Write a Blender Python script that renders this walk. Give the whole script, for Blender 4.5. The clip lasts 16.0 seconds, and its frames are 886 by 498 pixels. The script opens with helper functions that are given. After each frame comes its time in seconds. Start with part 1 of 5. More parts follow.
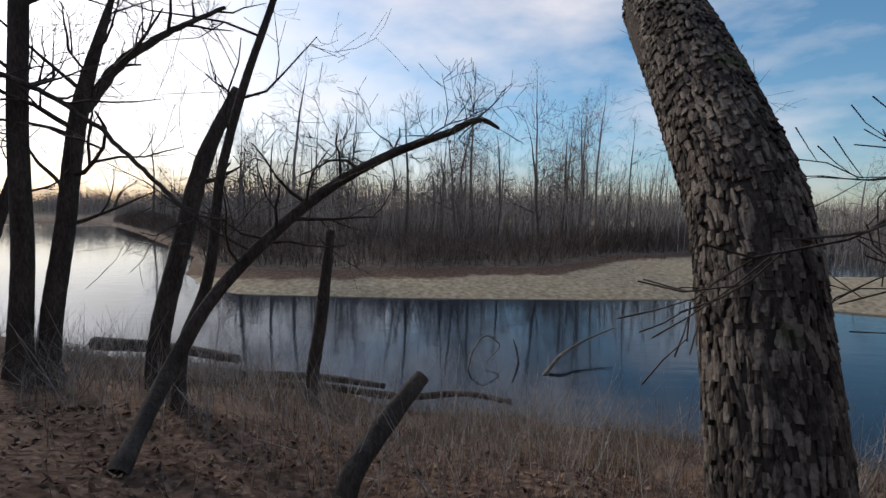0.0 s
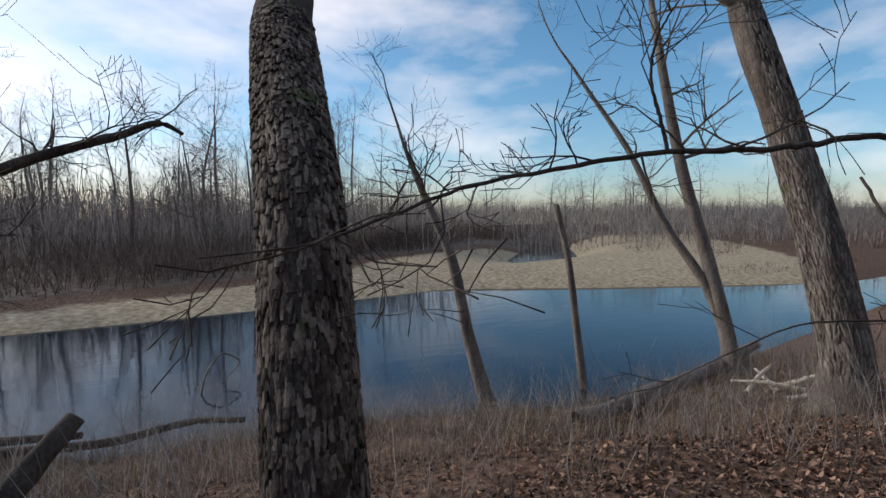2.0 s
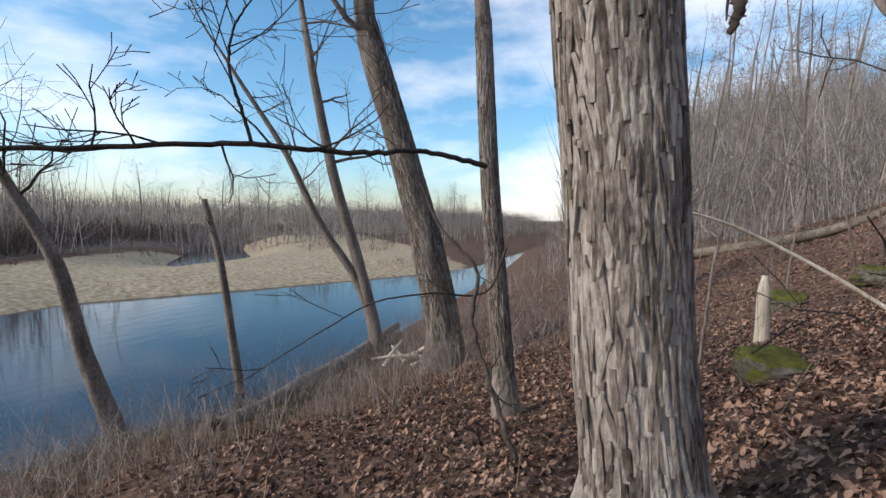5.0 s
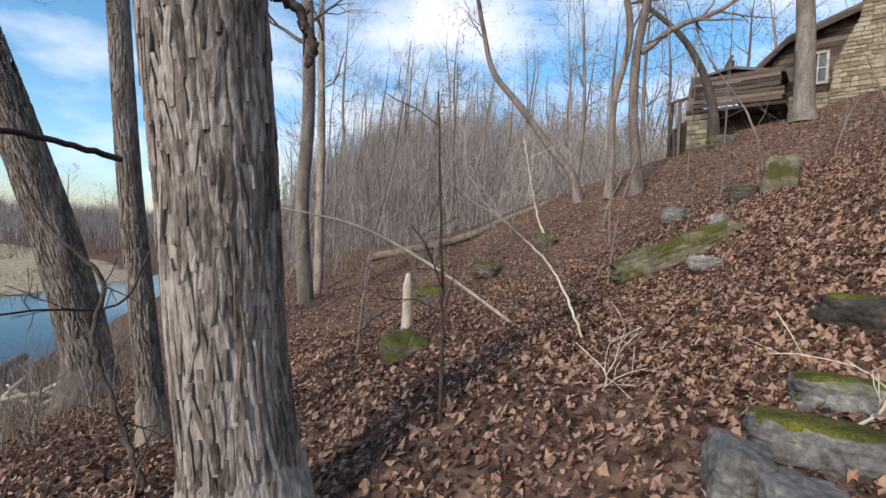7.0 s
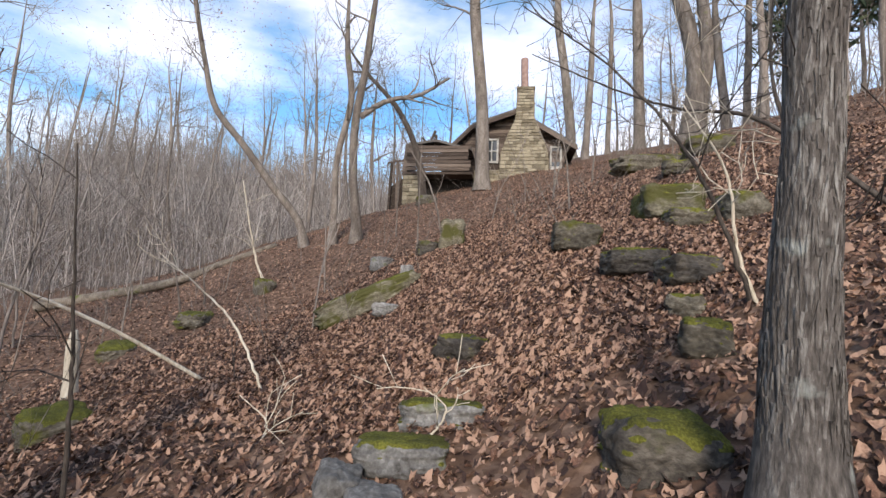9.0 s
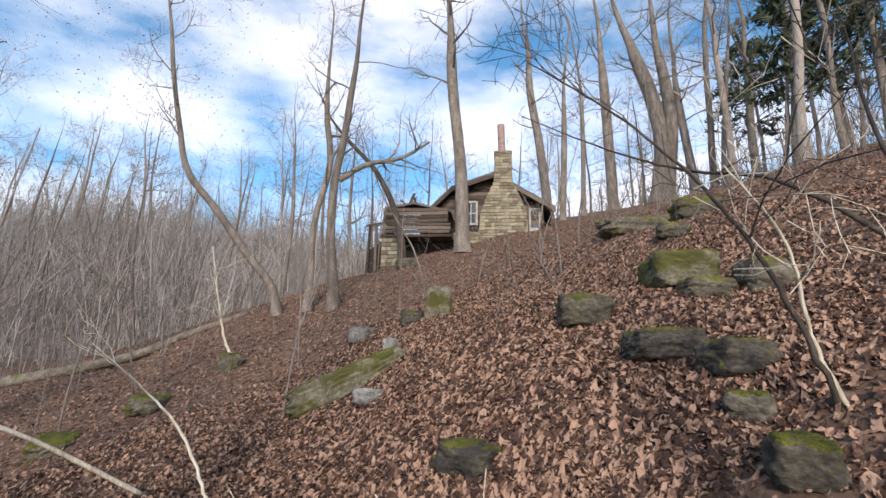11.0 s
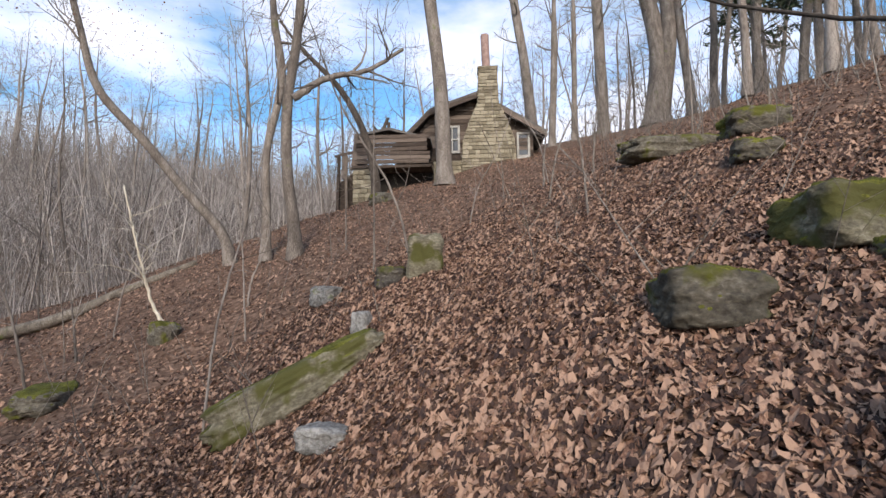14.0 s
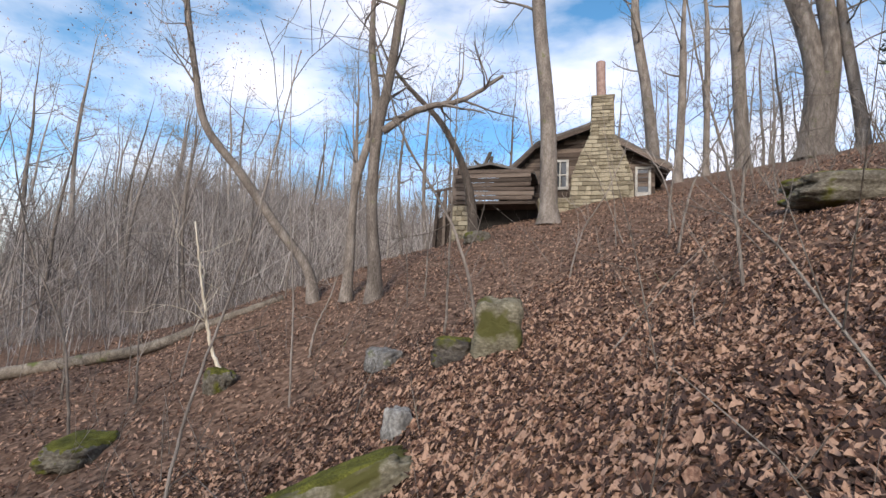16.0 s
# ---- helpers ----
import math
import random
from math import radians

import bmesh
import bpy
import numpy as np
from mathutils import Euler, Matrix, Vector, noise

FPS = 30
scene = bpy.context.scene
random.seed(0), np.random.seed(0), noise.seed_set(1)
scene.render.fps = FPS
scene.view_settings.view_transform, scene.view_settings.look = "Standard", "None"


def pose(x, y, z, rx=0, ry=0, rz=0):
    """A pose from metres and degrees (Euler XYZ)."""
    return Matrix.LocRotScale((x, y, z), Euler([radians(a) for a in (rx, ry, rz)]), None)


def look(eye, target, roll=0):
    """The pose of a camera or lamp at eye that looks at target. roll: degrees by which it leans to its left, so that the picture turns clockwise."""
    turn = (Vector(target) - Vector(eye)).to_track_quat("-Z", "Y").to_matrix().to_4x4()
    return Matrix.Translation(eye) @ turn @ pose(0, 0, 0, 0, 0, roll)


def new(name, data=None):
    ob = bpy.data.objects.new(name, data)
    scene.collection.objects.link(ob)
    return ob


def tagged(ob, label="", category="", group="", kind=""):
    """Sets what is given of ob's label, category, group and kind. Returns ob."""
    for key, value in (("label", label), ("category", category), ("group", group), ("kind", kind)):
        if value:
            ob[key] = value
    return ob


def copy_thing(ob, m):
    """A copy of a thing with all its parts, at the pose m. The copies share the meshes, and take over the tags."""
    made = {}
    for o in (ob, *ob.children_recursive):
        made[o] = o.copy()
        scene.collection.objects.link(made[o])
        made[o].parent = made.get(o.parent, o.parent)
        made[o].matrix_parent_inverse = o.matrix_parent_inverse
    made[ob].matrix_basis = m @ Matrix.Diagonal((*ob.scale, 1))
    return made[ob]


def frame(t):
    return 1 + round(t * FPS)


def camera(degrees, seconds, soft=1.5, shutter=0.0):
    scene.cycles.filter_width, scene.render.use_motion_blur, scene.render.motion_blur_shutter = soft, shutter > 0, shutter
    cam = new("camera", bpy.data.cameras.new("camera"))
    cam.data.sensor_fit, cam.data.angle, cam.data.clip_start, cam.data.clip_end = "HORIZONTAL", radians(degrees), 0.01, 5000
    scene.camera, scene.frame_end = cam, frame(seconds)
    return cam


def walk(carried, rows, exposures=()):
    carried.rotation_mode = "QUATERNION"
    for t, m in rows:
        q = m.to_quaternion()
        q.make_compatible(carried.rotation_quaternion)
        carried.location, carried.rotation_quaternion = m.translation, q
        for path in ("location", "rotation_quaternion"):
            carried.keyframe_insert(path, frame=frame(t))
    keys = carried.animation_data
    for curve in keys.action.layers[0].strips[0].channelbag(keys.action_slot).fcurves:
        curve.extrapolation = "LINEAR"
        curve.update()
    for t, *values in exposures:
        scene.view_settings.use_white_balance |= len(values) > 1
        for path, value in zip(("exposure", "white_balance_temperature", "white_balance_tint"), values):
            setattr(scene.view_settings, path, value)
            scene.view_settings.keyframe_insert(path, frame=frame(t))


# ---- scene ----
cam = camera(87, 16.0)
PATH = [
    (0.0, pose(0.711, 0.659, 1.685, 85.31, -1.29, -1.64)),
    (0.5, pose(0.889, 0.640, 1.692, 85.47, -0.92, -8.83)),
    (1.0, pose(1.039, 0.589, 1.694, 85.46, -0.66, -15.19)),
    (1.5, pose(1.210, 0.456, 1.727, 85.98, 0.38, -22.73)),
    (2.0, pose(1.372, 0.283, 1.740, 86.02, 0.34, -29.86)),
    (2.5, pose(1.464, 0.114, 1.730, 85.95, 0.55, -34.52)),
    (3.0, pose(1.520, -0.019, 1.715, 86.06, 1.82, -39.60)),
    (3.2, pose(1.532, -0.009, 1.716, 85.79, 1.36, -41.61)),
    (5.3, pose(1.747, -0.176, 1.677, 86.00, -1.39, -72.92)),
    (5.5, pose(1.752, -0.225, 1.674, 85.70, -1.80, -76.55)),
    (6.0, pose(1.737, -0.345, 1.683, 85.62, -2.04, -86.72)),
    (6.5, pose(1.668, -0.446, 1.690, 86.98, -1.97, -95.26)),
    (7.0, pose(1.629, -0.527, 1.697, 87.79, -2.19, -102.96)),
    (7.5, pose(1.588, -0.600, 1.716, 88.46, -2.08, -112.28)),
    (8.0, pose(1.434, -0.723, 1.747, 88.91, -1.24, -120.69)),
    (8.5, pose(1.303, -0.770, 1.806, 90.31, -2.09, -129.05)),
    (9.0, pose(1.149, -0.779, 1.819, 94.09, -2.34, -134.16)),
    (9.5, pose(1.126, -0.724, 1.862, 98.59, -2.51, -135.31)),
    (9.7, pose(1.130, -0.715, 1.873, 99.71, -2.52, -134.74)),
    (11.8, pose(2.110, -1.411, 2.155, 101.96, -0.58, -137.97)),
    (12.0, pose(2.217, -1.504, 2.194, 100.57, -0.90, -138.14)),
    (12.5, pose(2.525, -1.817, 2.237, 94.32, 2.04, -135.90)),
    (13.0, pose(2.709, -2.115, 2.291, 96.31, 2.13, -139.10)),
    (13.5, pose(3.020, -2.393, 2.424, 91.19, 7.31, -139.66)),
    (14.0, pose(3.178, -2.488, 2.476, 93.16, 0.65, -139.39)),
    (14.5, pose(3.405, -2.843, 2.557, 95.31, -0.42, -133.36)),
    (15.0, pose(3.563, -3.169, 2.704, 98.02, -1.05, -132.41)),
    (15.5, pose(3.757, -3.488, 2.925, 96.64, -0.64, -132.01)),
    (16.0, pose(3.936, -3.774, 2.904, 97.01, -3.25, -126.53)),
]
EXPOSURES = [(0.0, -1.05), (2.0, -0.8), (3.0, -0.68), (5.5, -0.3), (8.0, -0.25), (9.5, -0.1), (12.0, -0.35), (12.5, -0.45), (14.0, -0.2), (16.0, -0.22)]
walk(cam, PATH, EXPOSURES)

# ---- world, sun ----
SUN_AZ, SUN_EL = -42.0, 27.0
world = bpy.data.worlds.new("sky")
scene.world = world
world.use_nodes = True
wn, wl = world.node_tree.nodes, world.node_tree.links
wn.clear()
w_out, w_bg, w_sky = wn.new("ShaderNodeOutputWorld"), wn.new("ShaderNodeBackground"), wn.new("ShaderNodeTexSky")
w_sky.sky_type, w_sky.sun_disc = "NISHITA", False
w_sky.sun_elevation, w_sky.sun_rotation = radians(SUN_EL), radians(SUN_AZ)
w_sky.air_density, w_sky.dust_density, w_sky.ozone_density = 1.0, 1.0, 3.0
w_co, w_map = wn.new("ShaderNodeTexCoord"), wn.new("ShaderNodeMapping")
w_map.inputs["Scale"].default_value = (1.0, 1.0, 2.6)
w_map.inputs["Location"].default_value = (0.35, 0.1, 0.2)
w_noise, w_ramp, w_mix = wn.new("ShaderNodeTexNoise"), wn.new("ShaderNodeValToRGB"), wn.new("ShaderNodeMixRGB")
w_noise.inputs["Scale"].default_value, w_noise.inputs["Detail"].default_value = 2.3, 8
w_noise.inputs["Roughness"].default_value = 0.55
w_ramp.color_ramp.elements[0].position, w_ramp.color_ramp.elements[1].position = 0.5, 0.76
w_hsv = wn.new("ShaderNodeHueSaturation")
w_hsv.inputs["Saturation"].default_value = 1.15
w_hsv.inputs["Value"].default_value = 2.3
w_hsv.inputs["Hue"].default_value = 0.485
wl.new(w_co.outputs["Generated"], w_map.inputs["Vector"])
wl.new(w_map.outputs[0], w_noise.inputs["Vector"])
# the cloud lies thicker towards the sun and opposite to it, and opens in between
w_dot, w_abs, w_cover = wn.new("ShaderNodeVectorMath"), wn.new("ShaderNodeMath"), wn.new("ShaderNodeMath")
w_dot.operation, w_abs.operation, w_cover.operation = "DOT_PRODUCT", "ABSOLUTE", "MULTIPLY_ADD"
w_dot.inputs[1].default_value = (math.sin(radians(SUN_AZ)), math.cos(radians(SUN_AZ)), 0)
wl.new(w_co.outputs["Generated"], w_dot.inputs[0])
wl.new(w_dot.outputs["Value"], w_abs.inputs[0])
wl.new(w_abs.outputs[0], w_cover.inputs[0])
w_cover.inputs[1].default_value = 0.14
wl.new(w_noise.outputs[0], w_cover.inputs[2])
wl.new(w_cover.outputs[0], w_ramp.inputs["Fac"])
wl.new(w_ramp.outputs[0], w_mix.inputs["Fac"])
wl.new(w_sky.outputs[0], w_hsv.inputs["Color"])
w_tint, w_cloud = wn.new("ShaderNodeMixRGB"), wn.new("ShaderNodeMixRGB")
w_tint.blend_type, w_cloud.blend_type = "MULTIPLY", "ADD"
w_tint.inputs["Fac"].default_value = w_cloud.inputs["Fac"].default_value = 1.0
w_tint.inputs["Color2"].default_value = (0.99, 1.0, 1.06, 1)
w_cloud.inputs["Color1"].default_value = (12.2, 11.4, 11.3, 1)
wl.new(w_sky.outputs[0], w_cloud.inputs["Color2"])
wl.new(w_cloud.outputs[0], w_mix.inputs["Color2"])
wl.new(w_hsv.outputs[0], w_tint.inputs["Color1"])
wl.new(w_tint.outputs[0], w_mix.inputs["Color1"])
wl.new(w_mix.outputs[0], w_bg.inputs["Color"])
w_bg.inputs["Strength"].default_value = 0.11
wl.new(w_bg.outputs[0], w_out.inputs["Surface"])
sun = new("sun", bpy.data.lights.new("sun", "SUN"))
sun.data.energy, sun.data.angle, sun.data.color = 4.4, radians(10), (1.0, 0.9, 0.78)
sa, se = radians(SUN_AZ), radians(SUN_EL)
sun.matrix_world = look((math.sin(sa) * math.cos(se) * 100, math.cos(sa) * math.cos(se) * 100, math.sin(se) * 100), (0, 0, 0))


# ---- materials ----
def material(name, colours, scale=6.0, rough=0.85, bump=0.3, stretch=(1, 1, 1), fine=40.0, random_tint=0.0, island=False,
             spots=None, bump_scale=0.02, metal=0.0):
    """A surface of three blended colours at two noise scales, with relief; spots: (colour, scale, threshold) of moss or lichen."""
    m = bpy.data.materials.new(name)
    m.use_nodes = True
    n, l = m.node_tree.nodes, m.node_tree.links
    b = n["Principled BSDF"]
    b.inputs["Roughness"].default_value, b.inputs["Metallic"].default_value = rough, metal
    b.inputs["Specular IOR Level"].default_value = 0.25
    co, mp = n.new("ShaderNodeTexCoord"), n.new("ShaderNodeMapping")
    mp.inputs["Scale"].default_value = stretch
    l.new(co.outputs["Object"], mp.inputs["Vector"])
    big, small = n.new("ShaderNodeTexNoise"), n.new("ShaderNodeTexNoise")
    big.inputs["Scale"].default_value, small.inputs["Scale"].default_value = scale, fine
    big.inputs["Detail"].default_value = small.inputs["Detail"].default_value = 6
    small.inputs["Roughness"].default_value = 0.65
    l.new(mp.outputs[0], big.inputs["Vector"])
    l.new(mp.outputs[0], small.inputs["Vector"])
    mixf = n.new("ShaderNodeMath")
    mixf.operation = "MULTIPLY_ADD"
    l.new(small.outputs[0], mixf.inputs[0])
    mixf.inputs[1].default_value = 0.6
    half = n.new("ShaderNodeMath")
    half.operation = "MULTIPLY"
    half.inputs[1].default_value = 0.45
    l.new(big.outputs[0], half.inputs[0])
    l.new(half.outputs[0], mixf.inputs[2])
    ramp = n.new("ShaderNodeValToRGB")
    ramp.color_ramp.elements[0].position, ramp.color_ramp.elements[1].position = 0.36, 0.68
    ramp.color_ramp.elements[0].color, ramp.color_ramp.elements[1].color = (*colours[0], 1), (*colours[2], 1)
    e = ramp.color_ramp.elements.new(0.52)
    e.color = (*colours[1], 1)
    source = mixf.outputs[0]
    if random_tint:
        add = n.new("ShaderNodeMath")
        add.operation = "MULTIPLY_ADD"
        if island:
            rnd = n.new("ShaderNodeNewGeometry").outputs["Random Per Island"]
        else:
            rnd = n.new("ShaderNodeObjectInfo").outputs["Random"]
        cen = n.new("ShaderNodeMath")
        cen.operation = "SUBTRACT"
        cen.inputs[1].default_value = 0.5
        l.new(rnd, cen.inputs[0])
        l.new(cen.outputs[0], add.inputs[0])
        add.inputs[1].default_value = random_tint
        l.new(source, add.inputs[2])
        source = add.outputs[0]
    l.new(source, ramp.inputs["Fac"])
    colour = ramp.outputs[0]
    if spots:
        sp, sr, mx = n.new("ShaderNodeTexNoise"), n.new("ShaderNodeValToRGB"), n.new("ShaderNodeMixRGB")
        sp.inputs["Scale"].default_value, sp.inputs["Detail"].default_value = spots[1], 7
        sr.color_ramp.elements[0].position, sr.color_ramp.elements[1].position = spots[2], spots[2] + 0.09
        l.new(co.outputs["Object"], sp.inputs["Vector"])
        l.new(sp.outputs[0], sr.inputs["Fac"])
        l.new(sr.outputs[0], mx.inputs["Fac"])
        l.new(colour, mx.inputs["Color1"])
        mx.inputs["Color2"].default_value = (*spots[0], 1)
        colour = mx.outputs[0]
    l.new(colour, b.inputs["Base Color"])
    bp = n.new("ShaderNodeBump")
    bp.inputs["Strength"].default_value, bp.inputs["Distance"].default_value = bump, bump_scale
    l.new(mixf.outputs[0], bp.inputs["Height"])
    l.new(bp.outputs[0], b.inputs["Normal"])
    return m


MOSS, LICHEN = (0.075, 0.075, 0.012), (0.42, 0.43, 0.38)
M_BARK_SHAG = material("shaggy_bark", [(0.035, 0.028, 0.024), (0.1, 0.08, 0.066), (0.26, 0.215, 0.175)], 7, 0.9, 1.0, (1, 1, 0.5), 70, 0.3, True, ((0.08, 0.1, 0.04), 3.5, 0.62))
M_BARK_GAP = material("bark_gap", [(0.03, 0.024, 0.02), (0.065, 0.05, 0.042), (0.12, 0.095, 0.08)], 12, 0.95, 0.6, (1, 1, 0.3), 60)
M_BARK_PALE = material("pale_bark", [(0.06, 0.048, 0.04), (0.215, 0.18, 0.155), (0.46, 0.415, 0.37)], 5, 0.9, 1.0, (1, 1, 0.35), 45, 0.22, True, ((0.2, 0.2, 0.1), 2.2, 0.62), 0.03)
M_BARK = material("grey_bark", [(0.065, 0.053, 0.045), (0.155, 0.13, 0.112), (0.3, 0.265, 0.235)], 5, 0.9, 0.9, (1, 1, 0.3), 45, 0.2, True, ((0.14, 0.14, 0.07), 2.5, 0.63), 0.03)
M_BARK_SLOPE = material("lichened_bark", [(0.03, 0.026, 0.023), (0.12, 0.105, 0.095), (0.3, 0.285, 0.265)], 3, 0.9, 1.0, (1, 1, 0.25), 60, 0.14, True, ((0.3, 0.31, 0.29), 6.0, 0.6), 0.02)
# dark bark, which also carries the backlit tone of the river bank trees
M_BARK_DARK = material("dark_and_backlit_bark", [(0.025, 0.02, 0.017), (0.06, 0.048, 0.04), (0.12, 0.1, 0.085)], 6, 0.9, 0.6, (1, 1, 0.3), 40)
M_BARK_FAR = material("woodland_bark", [(0.09, 0.075, 0.065), (0.19, 0.16, 0.14), (0.32, 0.28, 0.25)], 2, 0.9, 0.3, (1, 1, 0.3), 14, 0.3)
M_TWIG = material("twigs", [(0.05, 0.038, 0.034), (0.1, 0.08, 0.072), (0.17, 0.14, 0.125)], 3, 0.85, 0.1, (1, 1, 1), 12, 0.3)
M_WOOD_PALE = material("bare_wood", [(0.3, 0.25, 0.18), (0.55, 0.48, 0.38), (0.75, 0.7, 0.6)], 6, 0.7, 0.5, (1, 1, 0.15), 40)
M_WOOD_GREY = material("weathered_log", [(0.06, 0.048, 0.038), (0.15, 0.125, 0.1), (0.3, 0.26, 0.215)], 5, 0.85, 0.6, (1, 1, 1), 30, 0, False, ((0.09, 0.1, 0.03), 2.0, 0.6))
M_ROCK = material("sandstone", [(0.035, 0.03, 0.024), (0.09, 0.078, 0.06), (0.2, 0.18, 0.145)], 5, 0.9, 0.8, (1, 1, 1.6), 25, 0.1, False, (MOSS, 3.0, 0.55), 0.03)
M_ROCK_PALE = material("tan_sandstone", [(0.06, 0.052, 0.036), (0.15, 0.132, 0.092), (0.3, 0.275, 0.21)], 4, 0.9, 0.8, (1, 1, 1.6), 28, 0.1, False, ((0.075, 0.072, 0.022), 3.5, 0.47), 0.03)
M_ROCK_DARK = material("dark_brown_rock", [(0.02, 0.017, 0.015), (0.055, 0.047, 0.04), (0.13, 0.115, 0.095)], 4, 0.8, 0.8, (1, 1, 1.6), 28, 0.1, False, ((0.06, 0.06, 0.018), 3.5, 0.6), 0.03)
M_ROCK_GREY = material("lichen_rock", [(0.06, 0.056, 0.052), (0.15, 0.143, 0.135), (0.32, 0.31, 0.295)], 6, 0.9, 0.7, (1, 1, 1), 30, 0.1, False, ((0.12, 0.13, 0.05), 4.0, 0.6), 0.03)
M_MOSS = material("moss", [(0.028, 0.028, 0.008), (0.085, 0.085, 0.014), (0.2, 0.195, 0.035)], 6, 1.0, 1.0, (1, 1, 1), 90, 0, False, None, 0.02)
M_LEAF = material("dead_leaves", [(0.045, 0.026, 0.021), (0.145, 0.075, 0.05), (0.34, 0.215, 0.152)], 2, 0.75, 0.25, (1, 1, 1), 60, 0.75, True, None, 0.004)
M_LEAF_TREE = material("hanging_leaves", [(0.22, 0.12, 0.1), (0.38, 0.22, 0.19), (0.52, 0.35, 0.3)], 2, 0.8, 0.1, (1, 1, 1), 60, 0.5, True)
M_GRASS = material("dry_grass", [(0.09, 0.062, 0.042), (0.19, 0.135, 0.09), (0.34, 0.26, 0.175)], 2, 0.85, 0.1, (1, 1, 1), 20, 0.5, True)
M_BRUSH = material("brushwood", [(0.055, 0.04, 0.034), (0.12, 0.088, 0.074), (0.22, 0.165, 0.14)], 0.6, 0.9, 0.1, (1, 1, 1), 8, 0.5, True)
# pale dry stems; the haze over hill and far woods is mixed into this colour
M_BRUSH_PALE_HAZED = material("pale_hazed_brushwood", [(0.15, 0.13, 0.12), (0.3, 0.265, 0.245), (0.47, 0.42, 0.39)], 0.6, 0.9, 0.1, (1, 1, 1), 8, 0.5, True)
M_PINE = material("pine_needles", [(0.02, 0.035, 0.02), (0.045, 0.065, 0.035), (0.08, 0.1, 0.055)], 2, 0.8, 0.2, (1, 1, 1), 30, 0.4, True)
M_STONE = material("house_stone", [(0.12, 0.1, 0.07), (0.215, 0.185, 0.13), (0.34, 0.3, 0.22)], 5, 0.9, 0.6, (1, 1, 1), 30, 0.3)
M_MORTAR = material("mortar", [(0.13, 0.115, 0.09), (0.2, 0.175, 0.135), (0.28, 0.25, 0.2)], 6, 0.95, 0.4)
M_PLANK = material("old_planks", [(0.035, 0.026, 0.021), (0.08, 0.06, 0.049), (0.165, 0.13, 0.107)], 3, 0.9, 0.5, (0.25, 1, 3), 30, 0.35)
M_ROOF = material("roof_shingle", [(0.05, 0.045, 0.042), (0.1, 0.09, 0.085), (0.17, 0.16, 0.15)], 3, 0.9, 0.4, (1, 1, 1), 30)
M_CLAY = material("clay_flue", [(0.17, 0.11, 0.095), (0.27, 0.18, 0.155), (0.38, 0.28, 0.25)], 6, 0.85, 0.3)
M_WHITE = material("white_paint", [(0.16, 0.15, 0.135), (0.33, 0.32, 0.3), (0.55, 0.54, 0.52)], 5, 0.8, 0.3)
# near-black colour that stands for the shade under the porch
M_PORCH_SHADE = material("porch_shade", [(0.012, 0.01, 0.009), (0.02, 0.017, 0.015), (0.035, 0.03, 0.026)], 3, 0.95, 0.2)

M_GLASS = bpy.data.materials.new("window_glass")
M_GLASS.use_nodes = True
gb = M_GLASS.node_tree.nodes["Principled BSDF"]
gb.inputs["Base Color"].default_value, gb.inputs["Roughness"].default_value = (0.03, 0.035, 0.04, 1), 0.08

M_WATER = bpy.data.materials.new("river_water")
M_WATER.use_nodes = True
wtn, wtl = M_WATER.node_tree.nodes, M_WATER.node_tree.links
wb = wtn["Principled BSDF"]
wb.inputs["Base Color"].default_value, wb.inputs["Roughness"].default_value = (0.012, 0.02, 0.032, 1), 0.05
wb.inputs["IOR"].default_value = 1.33
wco, wno, wbu = wtn.new("ShaderNodeTexCoord"), wtn.new("ShaderNodeTexNoise"), wtn.new("ShaderNodeBump")
wmp = wtn.new("ShaderNodeMapping")
wmp.inputs["Scale"].default_value = (0.6, 1.6, 1)
wno.inputs["Scale"].default_value, wno.inputs["Detail"].default_value = 1.6, 5
wbu.inputs["Strength"].default_value, wbu.inputs["Distance"].default_value = 0.12, 0.05
wtl.new(wco.outputs["Object"], wmp.inputs["Vector"])
wtl.new(wmp.outputs[0], wno.inputs["Vector"])
wtl.new(wno.outputs[0], wbu.inputs["Height"])
wtl.new(wbu.outputs[0], wb.inputs["Normal"])


